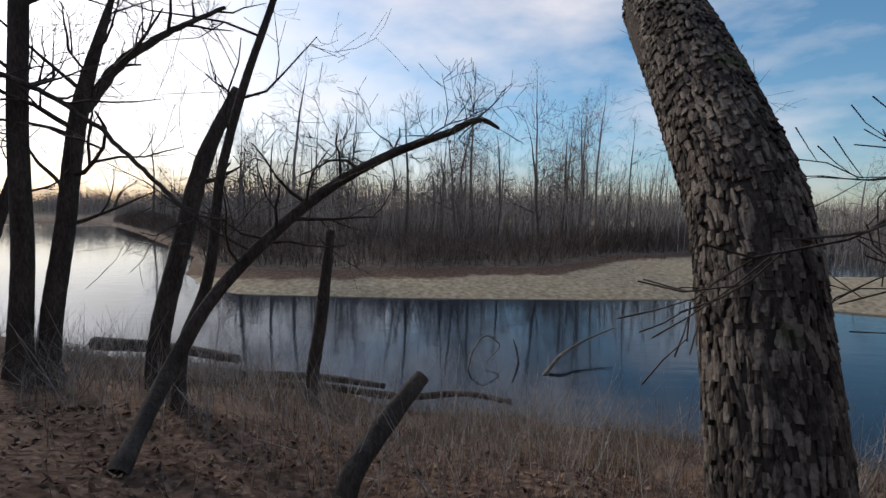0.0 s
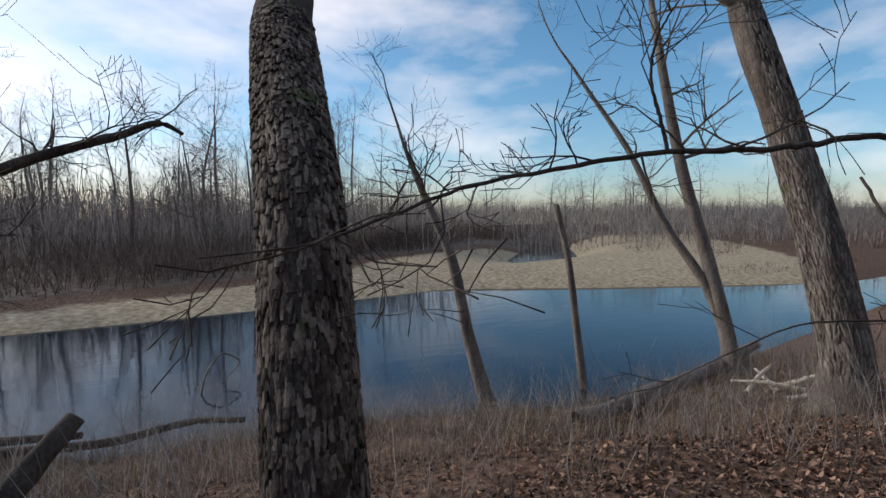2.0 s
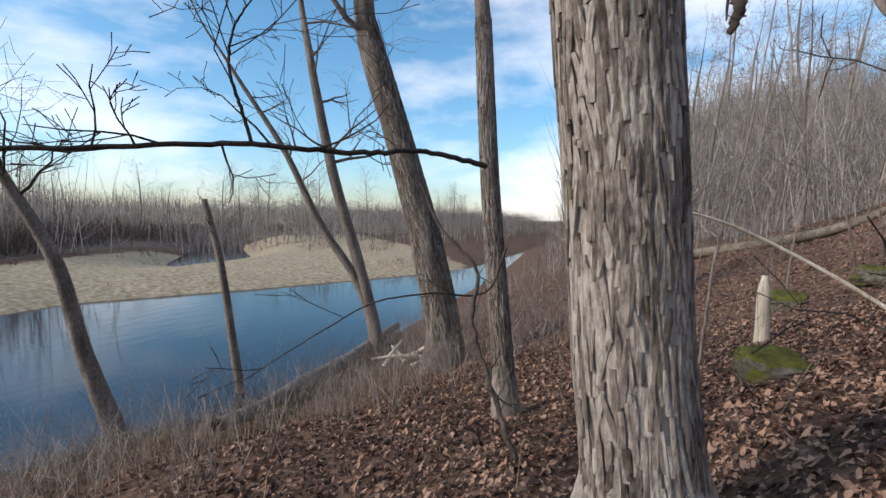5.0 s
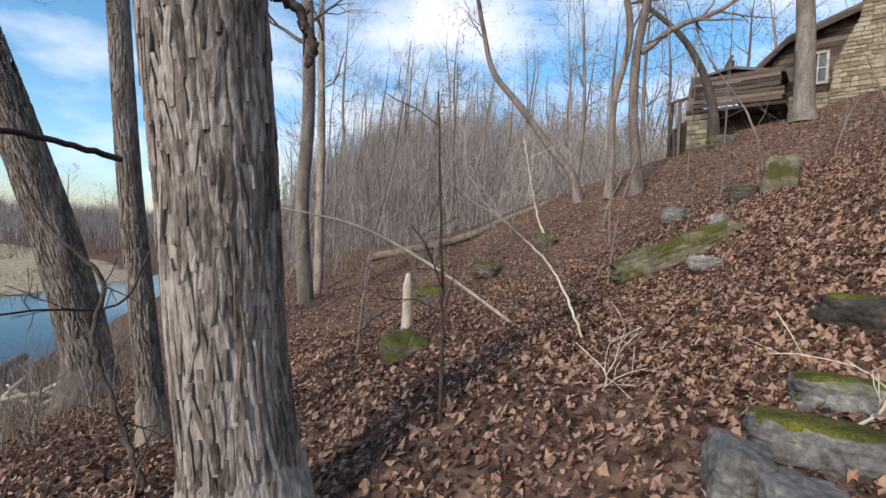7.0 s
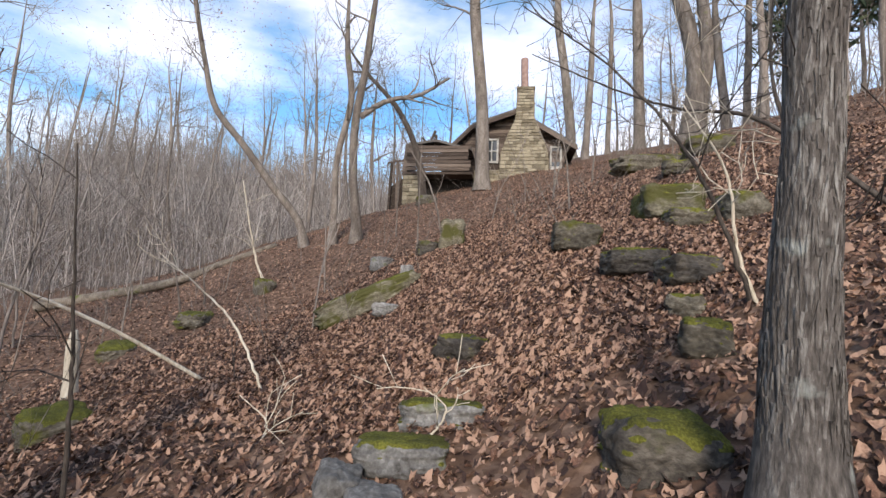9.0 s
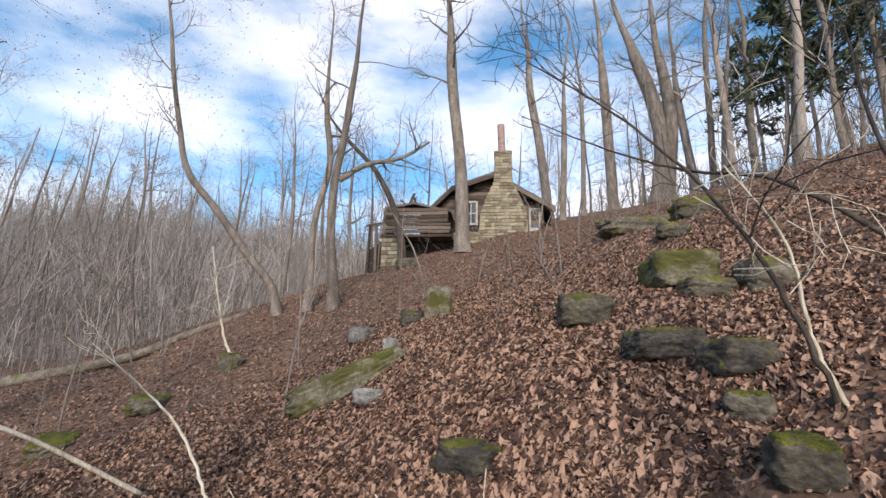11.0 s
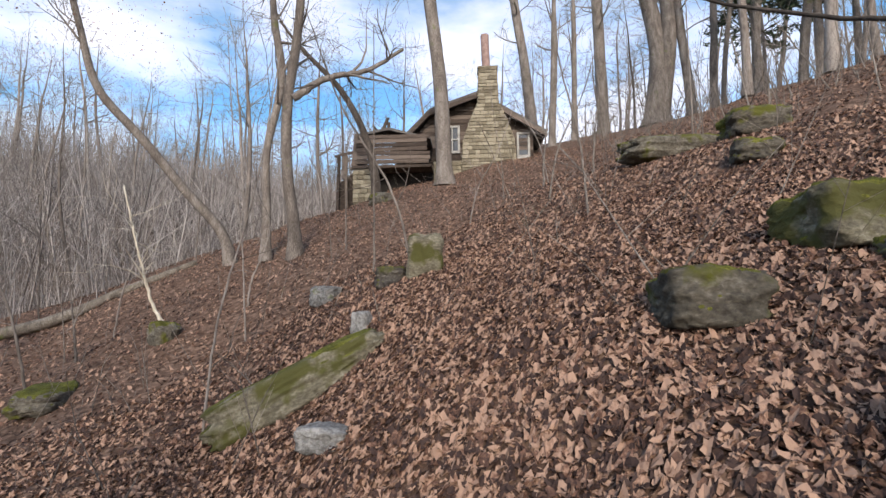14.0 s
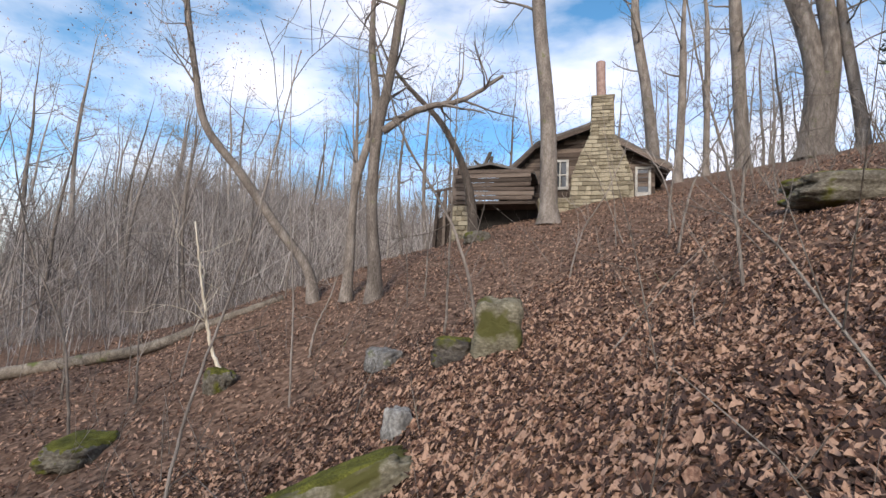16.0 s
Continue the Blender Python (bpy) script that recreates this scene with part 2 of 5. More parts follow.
def ground_material():
    """Leaf litter, gravel bar and pale field, spread by the ground's own zones."""
    m = bpy.data.materials.new("ground_cover")
    m.use_nodes = True
    n, l = m.node_tree.nodes, m.node_tree.links
    b = n["Principled BSDF"]
    b.inputs["Roughness"].default_value = 0.95
    b.inputs["Specular IOR Level"].default_value = 0.1
    co = n.new("ShaderNodeTexCoord")

    def blend(scale, detail, stops, tex="ShaderNodeTexNoise"):
        t, r = n.new(tex), n.new("ShaderNodeValToRGB")
        t.inputs["Scale"].default_value = scale
        if tex == "ShaderNodeTexNoise":
            t.inputs["Detail"].default_value = detail
        l.new(co.outputs["Object"], t.inputs["Vector"])
        r.color_ramp.elements[0].position, r.color_ramp.elements[0].color = stops[0][0], (*stops[0][1], 1)
        r.color_ramp.elements[1].position, r.color_ramp.elements[1].color = stops[-1][0], (*stops[-1][1], 1)
        for p, c in stops[1:-1]:
            r.color_ramp.elements.new(p).color = (*c, 1)
        l.new(t.outputs["Color" if tex == "ShaderNodeTexVoronoi" else 0], r.inputs["Fac"])
        return r.outputs[0], t.outputs[0]
    litter, h1 = blend(11, 6, [(0.3, (0.035, 0.022, 0.016)), (0.5, (0.11, 0.068, 0.048)), (0.7, (0.26, 0.175, 0.13))])
    cells, h2 = blend(14, 0, [(0.1, (0.035, 0.021, 0.016)), (0.5, (0.12, 0.072, 0.05)), (0.9, (0.26, 0.175, 0.13))], "ShaderNodeTexVoronoi")
    gravel, h3 = blend(4, 9, [(0.3, (0.22, 0.175, 0.115)), (0.5, (0.36, 0.295, 0.2)), (0.7, (0.5, 0.42, 0.31))])
    field, h4 = blend(0.15, 6, [(0.35, (0.3, 0.25, 0.16)), (0.65, (0.5, 0.43, 0.3))])
    earth, h5 = blend(2.0, 6, [(0.35, (0.09, 0.07, 0.056)), (0.65, (0.19, 0.15, 0.125))])

    def mix(f, a, c):
        x = n.new("ShaderNodeMixRGB")
        if isinstance(f, float):
            x.inputs["Fac"].default_value = f
        else:
            l.new(f, x.inputs["Fac"])
        l.new(a, x.inputs["Color1"])
        l.new(c, x.inputs["Color2"])
        return x.outputs[0]

    def zone(name):
        a, w, s, c = n.new("ShaderNodeAttribute"), n.new("ShaderNodeTexNoise"), n.new("ShaderNodeMath"), n.new("ShaderNodeMapRange")
        a.attribute_name = name
        w.inputs["Scale"].default_value, w.inputs["Detail"].default_value = 0.9, 6
        l.new(co.outputs["Object"], w.inputs["Vector"])
        s.operation = "ADD"
        l.new(a.outputs["Fac"], s.inputs[0])
        l.new(w.outputs[0], s.inputs[1])
        c.inputs["From Min"].default_value, c.inputs["From Max"].default_value = 0.85, 1.1
        l.new(s.outputs[0], c.inputs["Value"])
        return c.outputs[0]
    col = mix(0.5, litter, cells)
    col = mix(zone("earth"), col, earth)
    col = mix(zone("gravel"), col, gravel)
    col = mix(zone("field"), col, field)
    l.new(col, b.inputs["Base Color"])
    bp = n.new("ShaderNodeBump")
    bp.inputs["Strength"].default_value, bp.inputs["Distance"].default_value = 0.6, 0.05
    l.new(h1, bp.inputs["Height"])
    l.new(bp.outputs[0], b.inputs["Normal"])
    return m


M_GROUND = ground_material()

# ---- the lie of the land ----
NEAR_X, NEAR_Y = [-60, -40, -16, -8.8, -1.6, 0.2, 2.2, 4.7, 7, 9.3, 11.4, 15, 34, 60, 120], [45, 30, 16.5, 13.2, 10.9, 9.7, 9.3, 8.7, 7.8, 7, 6.9, 7.3, 8.9, 12.5, 16]
FAR_X, FAR_Y = [-60, -40, -17, -13, -9.6, -7.8, 0, 7, 14, 21.7, 32, 37, 60, 120], [90, 66, 36, 27, 22.4, 21.2, 20.9, 21.2, 21.8, 17.6, 12.9, 11.6, 12, 15.5]
RISE_S, RISE_Z = [-6, -2, 0, 2, 5, 9, 12, 14.5, 16, 18, 23, 27, 35, 50, 90, 400], [-3.2, -2.9, -2.25, -1.75, -0.75, 0.25, 1.15, 2.35, 3.0, 3.9, 5.8, 7.4, 10.2, 14.5, 22, 40]
BAR_S, BAR_Z = [-6, -1.5, 0, 1.5, 5, 12, 40, 120], [-3.2, -2.7, -2.24, -1.9, -1.5, -1.2, -0.7, 0.0]
WATER_Z = -2.2


def wobble(x, y):
    return (0.10 * np.sin(1.1 * x + 0.6 * y) * np.sin(0.8 * y - 0.4 * x + 1) + 0.045 * np.sin(2.9 * x - 1.3) * np.sin(3.3 * y + 0.7 * x)
            + 0.02 * np.sin(7.3 * x + 2 * y) * np.sin(6.1 * y - 1.7 * x))


def height(x, y):
    """Ground height: the wooded slope on this side, the river's bed, the gravel bar and the flat land behind."""
    x, y = np.asarray(x, float), np.asarray(y, float)
    near, far = np.interp(x, NEAR_X, NEAR_Y), np.interp(x, FAR_X, FAR_Y)
    s = near - y
    here = np.interp(s, RISE_S, RISE_Z)
    # the hollow behind the fallen log, and the wooded hill beyond it
    k = np.clip((x - 17) / 14, 0, 1)
    k = k * k * (3 - 2 * k)
    low = np.clip(here, -3, 0.6 + 0.12 * np.clip(here, 0, 30))
    hill = 16.5 * np.clip((x - 32) / 50, 0, 1) ** 1.1 * np.clip((s - 4) / 20, 0, 1) ** 0.8
    here = here * (1 - k) + (low + hill) * k
    here = here + wobble(x, y) * np.clip(s / 3, 0, 1)
    bar = np.interp(y - far, BAR_S, BAR_Z)
    pond = np.exp(-(((x - 0.94 * y) / 6.0) ** 2)) * np.clip((y - 25) / 8, 0, 1) * np.clip((62 - y) / 8, 0, 1)
    bar = bar - 1.9 * pond
    return np.where(y > (near + far) / 2, bar, here)


def gz(x, y):
    return float(height(x, y))


def mesh_of(name, verts, faces, mat, smooth=True):
    me = bpy.data.meshes.new(name)
    me.from_pydata(np.asarray(verts).tolist(), [], faces if isinstance(faces, list) else faces.tolist())
    if smooth:
        me.polygons.foreach_set("use_smooth", [True] * len(me.polygons))
    me.materials.append(mat)
    return me


def grid_faces(nr, nc):
    i = np.arange(nr - 1)[:, None] * nc + np.arange(nc - 1)[None]
    return np.stack([i, i + 1, i + nc + 1, i + nc], -1).reshape(-1, 4)


gu = np.linspace(-1, 1, 340)
gx = 4 + 2.2 * np.sinh(gu * 7.2)
gy = 2 + 2.2 * np.sinh(gu * 7.2)
GX, GY = np.meshgrid(gx, gy)
ground_mesh = mesh_of("ground", np.stack([GX, GY, height(GX, GY)], -1).reshape(-1, 3), grid_faces(340, 340), M_GROUND)
far_d = GY - np.interp(GX, FAR_X, FAR_Y)
bar_width = np.interp(GX, [-14, -9, 0, 8, 17, 30, 46, 70], [0.5, 3.0, 4.2, 5.5, 13, 26, 34, 30])
for zone_name, zone_value in (
        ("gravel", np.clip((bar_width - far_d) / 2.5, 0, 1) * (far_d > -3) * np.clip((38 + np.clip(far_d, 0, 30) - GX) / 4, 0, 1)),
        ("earth", np.clip((far_d - bar_width) / 2, 0, 1) * (far_d < 85) + np.clip((GX - 22) / 10, 0, 1) * (far_d < -8) * 0.7),
        ("field", np.clip((far_d - 70) / 10, 0, 1) * (GX > 10))):
    at = ground_mesh.attributes.new(zone_name, "FLOAT", "POINT")
    at.data.foreach_set("value", zone_value.ravel().astype(np.float32))
tagged(new("ground", ground_mesh), "leaf-covered wooded slope, sandy gravel bar and flat pale fields", "ground", kind="structure")
wx = np.linspace(-150, 150, 61)
WX, WY = np.meshgrid(wx, np.linspace(-60, 160, 45))
tagged(new("water", mesh_of("water", np.stack([WX, WY, WX * 0 + WATER_Z], -1).reshape(-1, 3), grid_faces(45, 61), M_WATER)),
       "calm dark blue river with faint ripples", "river", kind="structure")


# ---- builders ----
class Geo:
    def __init__(self):
        self.v, self.f, self.n = [], [], 0

    def add(self, v, f):
        self.v.append(np.asarray(v, float))
        self.f.extend((np.asarray(f) + self.n).tolist())
        self.n += len(v)

    def mesh(self, name, mat, smooth=True):
        return mesh_of(name, np.concatenate(self.v), self.f, mat, smooth)


def spline(P, R, m):
    """A smooth run of m points and radii through the given ones."""
    P, R = np.asarray(P, float), np.asarray(R, float)
    k = np.concatenate([[0], np.cumsum(np.linalg.norm(np.diff(P, axis=0), axis=1))])
    u = np.linspace(0, k[-1], m)
    T = np.gradient(P, k, axis=0)
    i = np.clip(np.searchsorted(k, u, side="right") - 1, 0, len(k) - 2)
    h = (k[i + 1] - k[i])[:, None]
    s = ((u - k[i])[:, None]) / h
    out = (2 * s**3 - 3 * s**2 + 1) * P[i] + (s**3 - 2 * s**2 + s) * h * T[i] + (-2 * s**3 + 3 * s**2) * P[i + 1] + (s**3 - s**2) * h * T[i + 1]
    return out, np.interp(u, k, R)


def ring_frames(P):
    t = np.gradient(P, axis=0)
    t /= np.maximum(np.linalg.norm(t, axis=1, keepdims=True), 1e-9)
    mean = t.mean(0)
    ref = np.array([1.0, 0, 0]) if abs(mean[0]) < 0.6 else np.array([0, 1.0, 0])
    a = np.cross(t, ref)
    a /= np.maximum(np.linalg.norm(a, axis=1, keepdims=True), 1e-9)
    return t, a, np.cross(t, a)


def tube(g, P, R, sides=6, cap=False, relief=None):
    P, R = np.asarray(P, float), np.asarray(R, float)
    _, a, b = ring_frames(P)
    th = np.linspace(0, 2 * np.pi, sides, endpoint=False)
    rad = R[:, None] * np.ones((1, sides))
    if relief is not None:
        rad = rad * relief(th[None], np.cumsum(np.concatenate([[0], np.linalg.norm(np.diff(P, axis=0), axis=1)]))[:, None])
    v = P[:, None] + rad[..., None] * (np.cos(th)[None, :, None] * a[:, None] + np.sin(th)[None, :, None] * b[:, None])
    k = len(P)
    i = np.arange(k - 1)[:, None] * sides + np.arange(sides)[None]
    j = np.arange(k - 1)[:, None] * sides + (np.arange(sides)[None] + 1) % sides
    g.add(v.reshape(-1, 3), np.stack([i, j, j + sides, i + sides], -1).reshape(-1, 4))
    if cap:
        base = g.n - sides
        g.f.append([base + q for q in range(sides)])


def grow(g, rng, p, d, length, r, depth, lift=0.15, bend=0.22, spread=0.75, kids=(3, 5), thin=0.003):
    """A bare limb that wanders, tapers and forks into thinner ones."""
    steps = (2, 3, 4, 5)[max(0, min(depth, 3))]
    P, dd = [np.array(p, float)], np.array(d, float)
    for _ in range(steps):
        dd = dd + rng.normal(0, bend, 3) + np.array([0, 0, lift * 0.5])
        dd /= np.linalg.norm(dd)
        P.append(P[-1] + dd * length / steps)
    P = np.array(P)
    R = np.linspace(r, max(r * 0.32, thin), len(P))
    tube(g, P, R, 6 if r > 0.05 else (4 if r > 0.015 else 3))
    if depth <= 0:
        return
    for _ in range(int(rng.integers(kids[0], kids[1] + 1))):
        u = rng.uniform(0.25, 1.0)
        q = u * steps
        i = min(int(q), steps - 1)
        at_p = P[i] + (P[i + 1] - P[i]) * (q - i)
        axis = P[i + 1] - P[i]
        axis /= np.linalg.norm(axis)
        side = rng.normal(0, 1, 3)
        side -= axis * (side @ axis)
        side /= np.linalg.norm(side)
        way = axis * (1 - spread * 0.5) + side * spread
        way /= np.linalg.norm(way)
        grow(g, rng, at_p, way, length * rng.uniform(0.45, 0.72), np.interp(q, range(steps + 1), R) * rng.uniform(0.5, 0.75), depth - 1, lift, bend, spread, kids, thin)


def part(name, mesh, parent, label=""):
    ob = new(name, mesh)
    ob.parent = parent
    return tagged(ob, label)


def thing(name, x, y, z, label, category, group=""):
    ob = new(name)
    ob.location = (x, y, z)
    ob.empty_display_size = 0.2
    return tagged(ob, label, category, group)


def ridged(seed, amount, lobes=9):
    rng = np.random.default_rng(seed)
    ph = rng.uniform(0, 6.28, 8)

    def f(th, h):
        w = 0.5 * np.sin(1.3 * h + ph[0]) + 0.3 * np.sin(3.1 * h + ph[1])
        a = np.abs(np.sin(lobes * th / 2 * 2 + 2.2 * w + ph[2] + 0.8 * np.sin(4.7 * h + 3 * th))) ** 0.5
        b = np.abs(np.sin((lobes + 5) * th + 3.0 * w + ph[3] + 1.1 * np.sin(7.3 * h - 2 * th))) ** 0.6
        c = np.sin(2 * th + 0.9 * h + ph[4]) * 0.5 + np.sin(3 * th - 1.7 * h + ph[5]) * 0.4
        return 1 + amount * (0.8 * a + 0.6 * b - 0.9) + amount * 0.35 * np.sin(23 * h + 9 * th + ph[6]) * a + 0.04 * c
    return f


def standing_tree(name, P, R, label, seed, bark=None, sides=14, rings=40, relief=0.05, top=4.0, depth=3, crown_from=0.5, limbs=7, limb=2.2, group="trees on the near slope",
                  crown_mat=None, lift=0.2, kids=(3, 4), broken=False, flare=1.35, thin=0.003):
    """A bare tree: its trunk follows P with radii R, goes on upwards by top metres and carries limbs from crown_from of its height."""
    rng = np.random.default_rng(seed)
    P, R = [np.array(p, float) for p in P], list(R)
    base = P[0].copy()
    n0 = len(P)
    if top > 0:
        d = (P[-1] - P[-2]) / np.linalg.norm(P[-1] - P[-2])
        r = R[-1]
        for q in range(4):
            d = d + rng.normal(0, 0.07, 3) + np.array([0, 0, 0.12])
            d /= np.linalg.norm(d)
            P.append(P[-1] + d * top / 4)
            r *= 0.72
            R.append(r)
    S, T = spline([p - base for p in P], R, rings)
    T = T.copy()
    T[: max(2, rings // 14)] *= np.linspace(flare, 1.0, max(2, rings // 14))
    g = Geo()
    tube(g, S, T, sides, broken, ridged(seed, relief, 12 if sides > 100 else max(4, sides // 6)) if relief else None)
    t = thing(name, *base, label, "tree", group)
    part("trunk", g.mesh("trunk", bark or M_BARK), t)
    if limbs:
        c = Geo()
        for q in range(limbs):
            u = crown_from + (1 - crown_from) * (q + rng.uniform(0, 1)) / limbs
            i = min(int(u * (rings - 1)), rings - 2)
            ang = rng.uniform(0, 6.28)
            way = np.array([math.cos(ang), math.sin(ang), rng.uniform(0.1, 0.8)])
            grow(c, rng, S[i], way / np.linalg.norm(way), limb * rng.uniform(0.6, 1.2) * (1.15 - 0.5 * u), min(T[i] * 0.5, 0.09) * rng.uniform(0.5, 0.9), depth - 1, lift, 0.2, 0.75, kids, thin)
        if top > 0:
            grow(c, rng, S[-1], (S[-1] - S[-2]) / np.linalg.norm(S[-1] - S[-2]), top * 0.5, T[-1], depth - 1, lift, 0.2, 0.75, kids, thin)
        part("crown", c.mesh("crown", crown_mat or bark or M_BARK), t)
    return t


def named_branch(tree_ob, P, R, mat, seed, depth=2, kids=8, limb=0.9, name="branch", label=""):
    """A limb along P under its tree, with side twigs."""
    rng = np.random.default_rng(seed)
    o = np.array(tree_ob.location)
    S, T = spline(np.array(P, float) - o, R, 8 * len(P))
    S[1:-1] += rng.normal(0, 0.3, S[1:-1].shape) * np.minimum(T[1:-1], 0.03)[:, None]
    g = Geo()
    tube(g, S, T, 7)
    stem = part(name, g.mesh(name, mat), tree_ob, label)
    g = Geo()
    for q in range(kids):
        i = int(rng.uniform(0.2, 1.0) * (len(S) - 2))
        way = rng.normal(0, 1, 3) + (S[i + 1] - S[i]) / np.linalg.norm(S[i + 1] - S[i]) * 0.9 + np.array([0, 0, 0.35])
        grow(g, rng, S[i], way / np.linalg.norm(way), limb * rng.uniform(0.5, 1.2), max(T[i] * 0.55, 0.004), depth, 0.12, 0.25, 0.7, (2, 4))
    if kids:
        tagged(part("twig", g.mesh("twig", mat), tree_ob), kind="stuff")
    return stem


def lying_log(name, P, R, mat, label, seed, category="log", sides=12, group=""):
    rng = np.random.default_rng(seed)
    o = np.array(P[0], float)
    S, T = spline(np.array(P, float) - o, R, 8 * len(P))
    g = Geo()
    tube(g, S, T, sides, True, ridged(seed, 0.08, 5))
    return tagged(new_at(name, g.mesh(name, mat), o), label, category, group)


def new_at(name, mesh, o):
    ob = new(name, mesh)
    ob.location = o
    return ob


def rock(name, x, y, w, h, d, label, seed, turn=0.0, tilt=0.0, mat=None, moss=0.5, sink=0.35, square=3.5, group="rocks on the slope", lift=0.0, pitch=0.0):
    """A weathered block: a rounded box roughened by noise, with a cushion of moss over its top."""
    mesh = bmesh.new()
    bmesh.ops.create_icosphere(mesh, subdivisions=5, radius=1)
    for v in mesh.verts:
        c = v.co
        k = (abs(c.x) ** square + abs(c.y) ** square + abs(c.z) ** square) ** (-1 / square)
        c = c * k
        q = Vector((c.x * 1.3 + seed * 3.1, c.y * 1.3, c.z * 1.3))
        layer = 0.03 * math.tanh(4 * math.sin(c.z * 6 + seed + noise.noise(q))) * (1 - abs(c.z))
        c = c * (1 + 0.15 * noise.noise(q) + 0.08 * noise.noise(q * 3.1) + 0.04 * noise.noise(q * 8.0) + 0.02 * noise.noise(q * 19.0))
        c.x, c.y = c.x * (1 + layer), c.y * (1 + layer)
        v.co = (c.x * w / 2, c.y * d / 2, c.z * h / 2)
    me = bpy.data.meshes.new(name)
    top = bmesh.new()
    if moss > 0:
        top = mesh.copy()
        top.normal_update()
        gone = [f for f in top.faces if f.normal.z < 0.75 - 0.5 * moss + 0.75 * noise.noise(f.calc_center_median() * (3 / w) + Vector((seed, 0, 0)))]
        bmesh.ops.delete(top, geom=gone, context="FACES")
        for v in top.verts:
            v.co += v.normal * (-0.004 if v.is_boundary else 0.006 + 0.009 * noise.noise(v.co * 25))
    mesh.to_mesh(me)
    me.polygons.foreach_set("use_smooth", [True] * len(me.polygons))
    me.materials.append(mat or M_ROCK)
    z = gz(x, y)
    t = thing(name, x, y, z, label, "rock", group)
    t.rotation_euler = (radians(tilt), radians(pitch), radians(turn))
    b = part("stone", me, t)
    b.location = (0, 0, h * (0.4 - sink) + lift)
    if moss > 0 and len(top.faces):
        mm = bpy.data.meshes.new("moss_cushion")
        top.to_mesh(mm)
        mm.polygons.foreach_set("use_smooth", [True] * len(mm.polygons))
        mm.materials.append(M_MOSS)
        c = part("moss_cushion", mm, t, "yellow-green moss")
        c.location = b.location
    mesh.free()
    top.free()
    return t

# ---- trees on the near bank ----
SHAG_P = [(1.80, 1.84, -0.3), (1.79, 1.98, 0.8), (1.81, 2.13, 1.29), (1.84, 2.28, 1.66), (1.89, 2.65, 2.12), (2.03, 3.5, 2.96)]
SHAG_R = [0.21, 0.18, 0.175, 0.175, 0.18, 0.185]
shag = standing_tree("shaggy_bark_tree", SHAG_P, SHAG_R, "leaning tree with dark scaly plated bark on the river bank", 3, M_BARK_GAP, 40, 120, 0.03, 7.0, 3, 0.45, 8, 1.6, crown_mat=M_BARK_DARK)


def bark_plates(tree_ob, P, R, seed, width=(0.013, 0.03), length=(0.03, 0.085), out_by=(0.001, 0.01), step=0.034, pitch=0.024, mat=None, label="grey-brown plates of scaly bark", thick=0.006):
    """Loose plates of bark, each a curved scale that stands off the trunk."""
    rng = np.random.default_rng(seed)
    S, T = spline(np.array(P, float) - np.array(P[0]), R, 200)
    _, a, b = ring_frames(S)
    run = np.concatenate([[0], np.cumsum(np.linalg.norm(np.diff(S, axis=0), axis=1))])
    g = Geo()
    h = 0.02
    while h < run[-1] - 0.05:
        i = int(np.searchsorted(run, h))
        r = T[min(i, len(T) - 1)]
        count = int(2 * math.pi * r / pitch)
        off = rng.uniform(0, 6.28)
        for k in range(count):
            if rng.random() < 0.06:
                continue
            th0 = off + (k + rng.uniform(-0.25, 0.25)) * 2 * math.pi / count
            hh = h + rng.uniform(-0.9, 0.9) * step
            wd, ln, out = rng.uniform(*width), rng.uniform(*length), rng.uniform(*out_by) * rng.uniform(0.3, 1)
            pts = []
            skew = rng.normal(0, 0.1)
            for layer in (0, 1):
                for v in (0, 0.5, 1):
                    for u in (-0.5, 0, 0.5):
                        j = min(max(int(np.searchsorted(run, hh + (v - 0.5) * ln)), 0), len(S) - 1)
                        narrow = 1 - 0.8 * abs(v - 0.5) * rng.uniform(0.4, 1.6)
                        th = th0 + (u * wd * narrow + skew * (v - 0.5) * ln) / r
                        lift = r * 1.02 + (thick * (1 + 0.5 * (u == 0)) if layer else -0.004) + out * (1 - v) ** 1.5 * (1 if layer else 0.8)
                        th += rng.normal(0, 0.0022 / r)
                        pts.append(S[j] + (math.cos(th) * a[j] + math.sin(th) * b[j]) * lift)
            f = [[9, 10, 13, 12], [10, 11, 14, 13], [12, 13, 16, 15], [13, 14, 17, 16], [0, 1, 10, 9], [1, 2, 11, 10], [2, 5, 14, 11], [5, 8, 17, 14],
                 [8, 7, 16, 17], [7, 6, 15, 16], [6, 3, 12, 15], [3, 0, 9, 12]]
            g.add(pts, f)
        h += step
    ob = part("bark", g.mesh("bark", mat or M_BARK_SHAG, False), tree_ob, label)
    tagged(ob, kind="stuff")


bark_plates(shag, SHAG_P, SHAG_R, 5)
OLD_P, OLD_R = [(3.65, -0.19, 0.21), (3.65, -0.19, 0.54), (3.65, -0.12, 1.20), (3.65, -0.07, 1.84), (3.64, -0.01, 2.49)], [0.256, 0.223, 0.208, 0.214, 0.221]
old_tree = standing_tree("old_tree", OLD_P, OLD_R, "stout old tree with pale furrowed bark above the river", 7, M_BARK_PALE, 160, 300, 0.06, 6.0, 3, 0.55, 6, 2.0, flare=1.5)
bark_plates(old_tree, [*OLD_P, (3.62, 0.05, 3.4)], [r * 1.0 for r in OLD_R] + [0.2], 9, (0.016, 0.034), (0.1, 0.36), (0.0, 0.007), 0.11, 0.036, M_BARK_PALE, "pale grey furrowed bark ridges")
